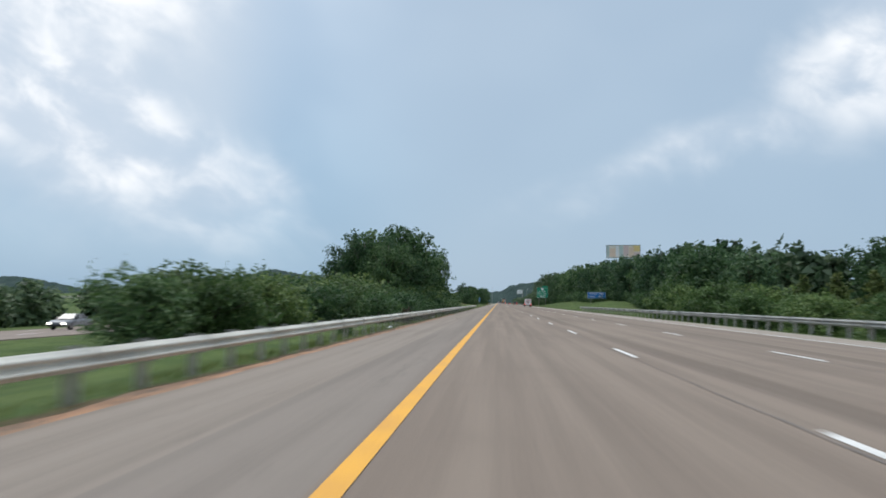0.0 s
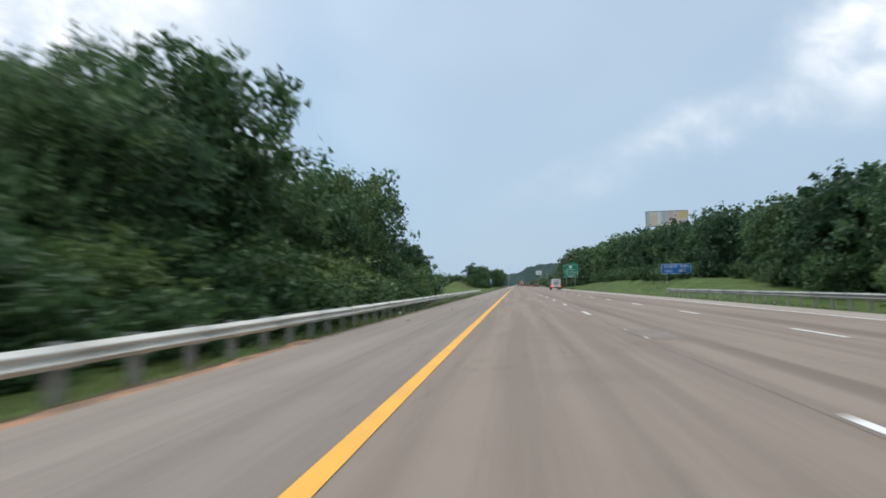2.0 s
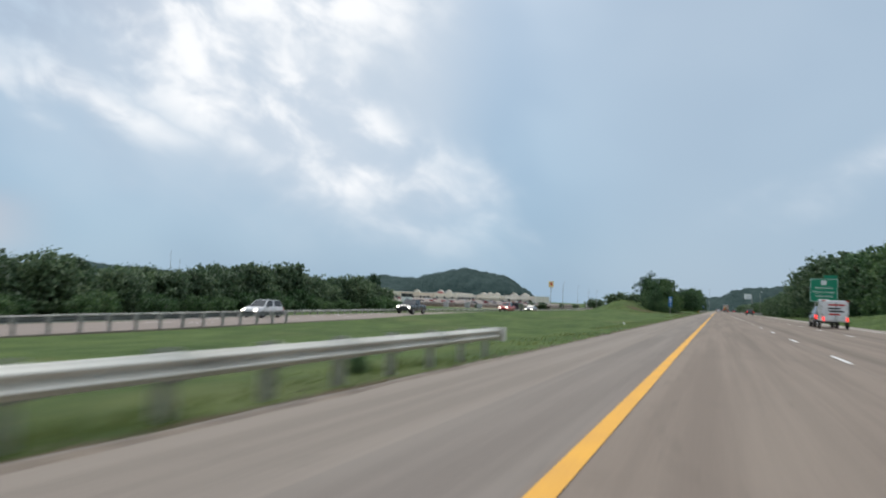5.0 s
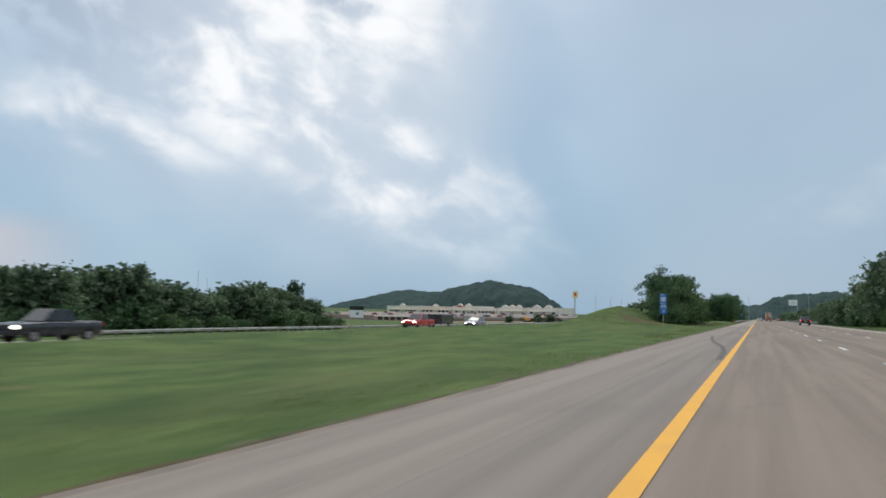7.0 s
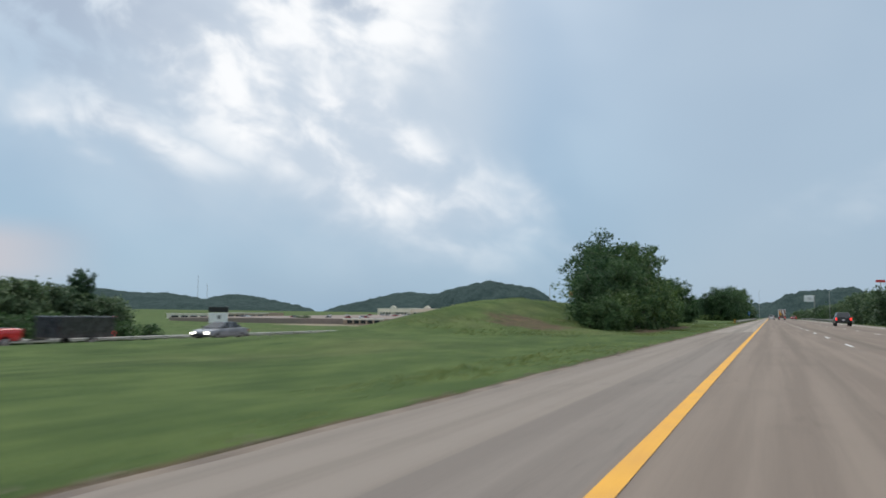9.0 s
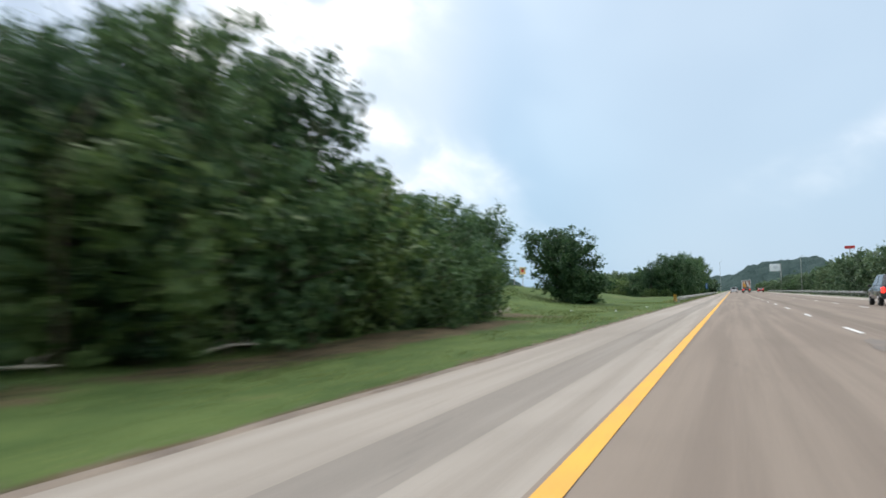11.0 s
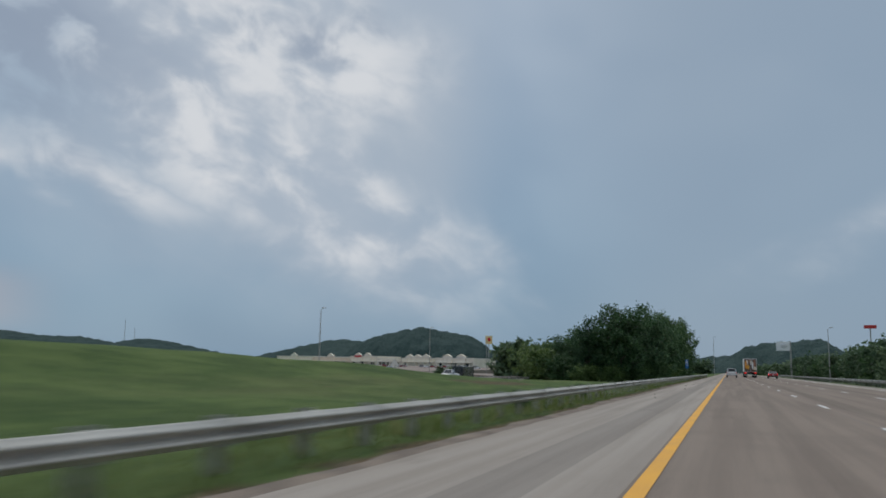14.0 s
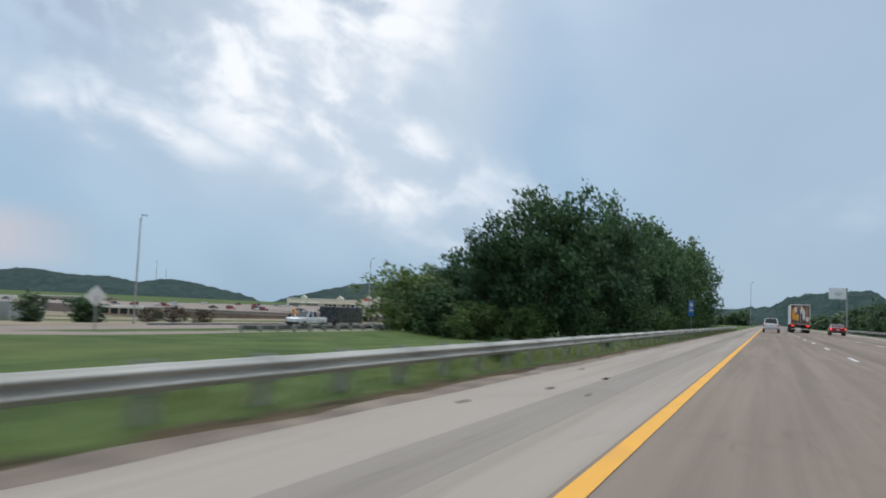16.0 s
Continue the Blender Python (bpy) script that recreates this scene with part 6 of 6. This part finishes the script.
def blades(name, count, x0, x1, y0, y1, h0, h1, seed, bias, label, material):
    rng = np.random.default_rng(seed)
    u = rng.uniform(0, 1, count) ** bias
    x, y = x0 + (x1 - x0) * u, rng.uniform(y0, y1, count)
    clump = np.array([noise.noise((a * 0.6, b * 0.35, seed)) for a, b in zip(x, y)])
    hgt = rng.uniform(h0, h1, count) * np.clip(0.8 + 0.6 * clump, 0.4, 1.4)
    for px, py, hw, hl in WORN:
        hgt *= np.clip((((x - px) / hw) ** 2 + ((y - py) / hl) ** 2) / 1.3, 0.25, 1.0)
    z = np.array([ground_z(a, b) for a, b in zip(x, y)]) - 0.05
    ang = rng.uniform(0, 2 * np.pi, count)
    w = rng.uniform(0.012, 0.035, count) * (1 + 1.2 * (hgt > 0.3))
    lean = rng.normal(scale=0.3, size=(count, 2)) * hgt[:, None]
    base = np.stack([x, y, z], 1)
    side = np.stack([np.cos(ang) * w, np.sin(ang) * w, np.zeros(count)], 1)
    mid = base + np.concatenate([lean * 0.35, hgt[:, None] * 0.6], 1)
    tip = base + np.concatenate([lean, hgt[:, None]], 1)
    pts = np.stack([base - side, base + side, mid + side * 0.8, tip], 1)
    ob = new(name, quads_mesh(name, pts))
    ob.data.materials.append(material)
    return tagged(ob, label, "grass", kind="stuff")


blades("verge_grass", 52000, -3.3, -6.5, -4, 640, 0.05, 0.13, 3, 1.6, "short rough grass on the median verge", M_BLADE)
blades("rail_weeds", 12000, -3.75, -5.2, 5, 172, 0.08, 0.28, 4, 1.0, "taller weeds growing behind the guardrail", M_BLADE)
blades("overpass_weeds", 14000, -3.75, -6.0, 426, 640, 0.10, 0.36, 5, 1.0, "taller weeds growing behind the guardrail", M_BLADE)
blades("mound_grass", 34000, -6.0, -21.0, 318, 432, 0.05, 0.17, 7, 1.2, "rough unmown grass over the median mound", M_BLADE)
blades("dry_weeds", 2600, -5.7, -7.3, 118.0, 127.5, 0.55, 1.0, 9, 1.0, "tall dry straw-brown weeds behind the guardrail", M_DRY)
blades("outer_grass", 14000, 14.3, 20, 20, 420, 0.08, 0.2, 6, 1.3, "unmown grass on the outer verge", M_BLADE)


def gravel(y0, y1, n, seed):
    rng = random.Random(seed)
    bm = bmesh.new()
    vs, fs = [], []
    for i in range(n):
        x, y, s = -3.3 - abs(rng.gauss(0, 0.22)), rng.uniform(y0, y1), rng.uniform(0.015, 0.06)
        z = ground_z(-3.4, y)
        k = len(vs)
        vs += [(x + s * rng.uniform(0.7, 1.2), y, z), (x, y + s * rng.uniform(0.7, 1.4), z), (x - s, y, z), (x, y - s, z), (x, y, z + s * rng.uniform(0.4, 0.9))]
        fs += [(k, k + 1, k + 4), (k + 1, k + 2, k + 4), (k + 2, k + 3, k + 4), (k + 3, k, k + 4)]
    bm.free()
    ob = new("gravel", mesh_from("gravel", vs, fs))
    ob.data.materials.append(M_GRAVEL)
    tagged(ob, "loose brown gravel along the shoulder's edge", "gravel", kind="stuff")


gravel(0, 640, 9000, 2)


def soil_band(y0, y1, w, seed, material=None):
    """Bare soil between the shoulder and the grass."""
    vs, fs = [], []
    n = int((y1 - y0) / 1.2)
    for j in range(n + 1):
        y = y0 + (y1 - y0) * j / n
        ww = w * (0.55 + 0.9 * abs(noise.noise((y * 0.23, seed, 0.0))) + 0.3 * noise.noise((y * 1.1, seed, 2.0)))
        z = ground_z(-3.36, y)
        vs += [(-3.26, y, -0.137), (-3.3 - ww * 0.5, y, max(ground_z(-3.3 - ww * 0.5, y), z - 0.05) + 0.035), (-3.3 - max(0.1, ww), y, ground_z(-3.3 - max(0.1, ww), y) - 0.02)]
    for j in range(n):
        for i in range(2):
            fs.append((j * 3 + i, j * 3 + i + 1, (j + 1) * 3 + i + 1, (j + 1) * 3 + i))
    me = mesh_from("soil_band", vs, fs, True)
    structure("soil_band", me, material or M_GRAVEL, "bare orange-brown clay strip beside the shoulder" if material is M_CLAY else "bare reddish soil strip beside the shoulder", "soil")


soil_band(0, 80, 1.15, 1.0, M_CLAY)
soil_band(80.5, 173, 0.8, 4.0, M_PALE_SOIL)
soil_band(174, 422, 0.32, 5.0)
soil_band(422.5, 640, 0.8, 6.0)
soil_band(78, 175, 0.5, 1.0)
soil_band(175, 424, 0.36, 3.0)
soil_band(424, 640, 0.6, 5.0)


# ---- small things ----


def debris(x, y, s, seed):
    rng = random.Random(seed)
    t = thing("debris", (x, y, -0.04 * max(0.0, -x) + 0.004), "small dark scrap of rubber lying on the shoulder", "debris", "scraps on the shoulder", turn=rng.uniform(0, 360))
    bm = bmesh.new()
    bmesh.ops.create_icosphere(bm, subdivisions=1, radius=0.5)
    for v in bm.verts:
        v.co = Vector((v.co.x * s * 1.6, v.co.y * s, (v.co.z + 0.4) * s * 0.45)) * rng.uniform(0.7, 1.25)
    part("scrap", bm, M_RUBBER, t)


for i, (x, y, s) in enumerate(((-2.1, 500.5, 0.10), (-1.7, 503.0, 0.10), (-2.6, 498.0, 0.09), (-1.3, 499.6, 0.06), (-2.8, 506.0, 0.08), (-1.9, 482.0, 0.09), (-2.4, 478.5, 0.07), (-2.2, 463.0, 0.09),
                               (-2.7, 469.0, 0.08), (-1.6, 120.0, 0.07), (-2.3, 127.0, 0.08), (-2.0, 100.0, 0.08), (-2.5, 88.0, 0.07), (-1.8, 52.0, 0.08))):
    debris(x, y, s, i)


def excavator(x, y):
    g = ground_z(x, y)
    t = thing("excavator", (x, y, g), "small orange construction machine on bare ground", "construction machine", turn=70)
    for s in (-1, 1):
        box_part("track", (s * 1.1, 0, 0.45), (0.6, 3.6, 0.9), M_BLACK, t, "black rubber track", 0.25)
    box_part("body", (0, -0.3, 1.6), (2.4, 3.0, 1.2), M_ORANGE, t, "orange machine body", 0.15)
    box_part("cab", (-0.6, 0.8, 2.4), (1.1, 1.5, 1.7), M_ORANGE, t, "", 0.12)
    box_part("cab_window", (-0.6, 1.57, 2.6), (0.9, 0.04, 1.0), M_GLASS, t, "dark glass")
    bm = bmesh.new()
    add_cyl(bm, (0.5, 1.2, 1.8), (0.5, 3.6, 4.2), 0.22, 0.18, 8), add_cyl(bm, (0.5, 3.6, 4.2), (0.5, 5.6, 2.2), 0.18, 0.14, 8)
    part("boom", bm, M_ORANGE, t)
    box_part("bucket", (0.5, 5.7, 1.8), (0.9, 0.8, 0.8), M_BLACK, t, "", 0.1)


excavator(-135, 700)


def container(x, y, turn, l, h, label):
    g = ground_z(x, y) + 0.05
    t = thing("cargo_container", (x, y, g), label, "container", "containers on the yard", turn=turn)
    box_part("shell", (0, 0, h / 2 + 0.1), (2.4, l, h), M_ROOF, t, "dull grey steel shell", 0.03)
    n = int(l / 0.45)
    for s in (-1, 1):
        for i in range(n):
            box_part("rib", (s * 1.22, -l / 2 + l * (i + 0.5) / n, h / 2 + 0.1), (0.06, 0.18, h * 0.9), M_ROOF, t)
        for e in (-1, 1):
            box_part("corner_post", (s * 1.19, e * (l / 2 - 0.06), h / 2 + 0.1), (0.16, 0.16, h + 0.04), M_SIGN_BACK, t)
        box_part("door", (s * 0.58, -l / 2 - 0.03, h / 2 + 0.1), (1.1, 0.06, h * 0.92), M_ROOF, t, "", 0.01)
        box_part("lock_rod", (s * 0.3, -l / 2 - 0.08, h / 2 + 0.1), (0.05, 0.05, h * 0.95), M_SIGN_BACK, t)
    box_part("skid", (0, 0, 0.05), (2.3, l * 0.98, 0.12), M_BLACK, t)


container(-151, 597, 14, 6.2, 3.4, "large grey steel container standing on the gravel yard")
container(-137.8, 597, 12, 6.0, 3.6, "tall grey steel container beside the first")
container(-130.7, 598, 14, 6.4, 2.7, "lower grey steel container at the end of the row")


def litter(x, y, s, seed):
    rng = random.Random(seed)
    t = thing("litter", (x, y, ground_z(x, y) + 0.06), "crumpled white paper scrap lying in the grass", "litter", "litter in the grass", turn=rng.uniform(0, 180))
    vs = [(-s, -0.5 * s, 0.02), (0, -0.4 * s, 0.09), (s, -0.5 * s, 0.03), (-s, 0.5 * s, 0.05), (0.1, 0.45 * s, 0.12), (s, 0.4 * s, 0.04)]
    vs += [(a, b, c - 0.012) for a, b, c in vs]
    fs = [(0, 1, 4, 3), (1, 2, 5, 4), (9, 10, 7, 6), (10, 11, 8, 7), (0, 6, 7, 1), (1, 7, 8, 2), (2, 8, 11, 5), (5, 11, 10, 4), (4, 10, 9, 3), (3, 9, 6, 0)]
    part("scrap", mesh_from("scrap", vs, fs), M_SIGN_WHITE, t)


for i, (x, y, s) in enumerate(((-8.3, 385.5, 0.08), (-5.7, 385.8, 0.07), (-5.0, 397.0, 0.06), (-4.0, 36.0, 0.12), (-4.2, 62.5, 0.06), (-4.1, 97.0, 0.10), (-5.5, 214.0, 0.10))):
    litter(x, y, s, 70 + i)


def fallen_branch(x, y, length, turn, seed):
    """A dead bent branch with two stubs, lying in the grass."""
    rng = random.Random(seed)
    t = thing("fallen_branch", (x, y, ground_z(x, y) + 0.09), "bare pale dead branch lying in the grass", "branch", "branches under the trees", turn=turn)
    main = [(length * (k / 4 - 0.5), rng.uniform(-0.08, 0.08), 0.05 * math.sin(k) + 0.03 * k) for k in range(5)]
    part("limb", tubes_mesh("limb", [(main, [0.055, 0.05, 0.042, 0.034, 0.02])], 6), M_DEAD, t)
    for k in (1, 3):
        a = Vector(main[k])
        b = a + Vector((0.25, rng.choice((-0.3, 0.3)), 0.16))
        part("twig", tubes_mesh("twig", [([a, (a + b) / 2 + Vector((0, 0, 0.03)), b], [0.024, 0.018, 0.008])], 5), M_DEAD, t)


M_DEAD = surface("dead_wood", (0.30, 0.26, 0.21), (0.48, 0.43, 0.36), 0.85, 0, 3, 30, 0.3, 0.004, stretch=(0.3, 1, 1))
for i, (x, y, length, turn) in enumerate(((-10.6, 368.8, 1.2, 40), (-10.5, 378.0, 0.9, 35), (-11.3, 381.0, 0.9, 38), (-13.2, 380.0, 0.8, 20), (-9.2, 352.0, 1.3, 70), (-9.4, 346.5, 1.5, 55))):
    fallen_branch(x, y, length, turn, 90 + i)


M_STEM = surface("sapling_bark", (0.10, 0.075, 0.055), (0.21, 0.165, 0.125), 0.9, 0, 4, 30, 0.4, 0.004, stretch=(1, 1, 0.25))


def sapling(x, y, h, seed):
    """A thin bare stem, bent a little, with a few short branches."""
    rng = random.Random(seed)
    t = thing("sapling", (x, y, ground_z(x, y) - 0.1), "thin bare grey-brown stem in front of the leafy trees", "tree", "bare stems at the edge of the trees")
    stem = [Vector((rng.uniform(-0.12, 0.12) * k, rng.uniform(-0.14, 0.14) * k, h * k / 5)) for k in range(6)]
    part("trunk", tubes_mesh("trunk", [(stem, [0.034, 0.030, 0.026, 0.021, 0.015, 0.007])], 6), M_STEM, t)
    for k in (2, 3, 3, 4):
        a = rng.uniform(0, 2 * math.pi)
        tip = stem[k] + Vector((math.cos(a) * 0.8, math.sin(a) * 0.8, rng.uniform(0.5, 1.0)))
        part("branch", tubes_mesh("branch", [([stem[k], stem[k].lerp(tip, 0.5) - Vector((0, 0, 0.08)), tip], [0.014, 0.010, 0.004])], 5), M_STEM, t)


for i, (x, y, h) in enumerate(((-9.5, 345.2, 4.2), (-9.3, 347.4, 4.8), (-9.2, 349.3, 5.2), (-9.1, 350.6, 5.6), (-9.4, 352.2, 5.0), (-9.2, 353.9, 5.4), (-9.1, 355.3, 5.8), (-9.3, 357.2, 5.2), (-9.4, 358.8, 4.9), (-9.4, 361.0, 4.6), (-9.4, 365.8, 3.8))):
    sapling(x, y, h, 120 + i)
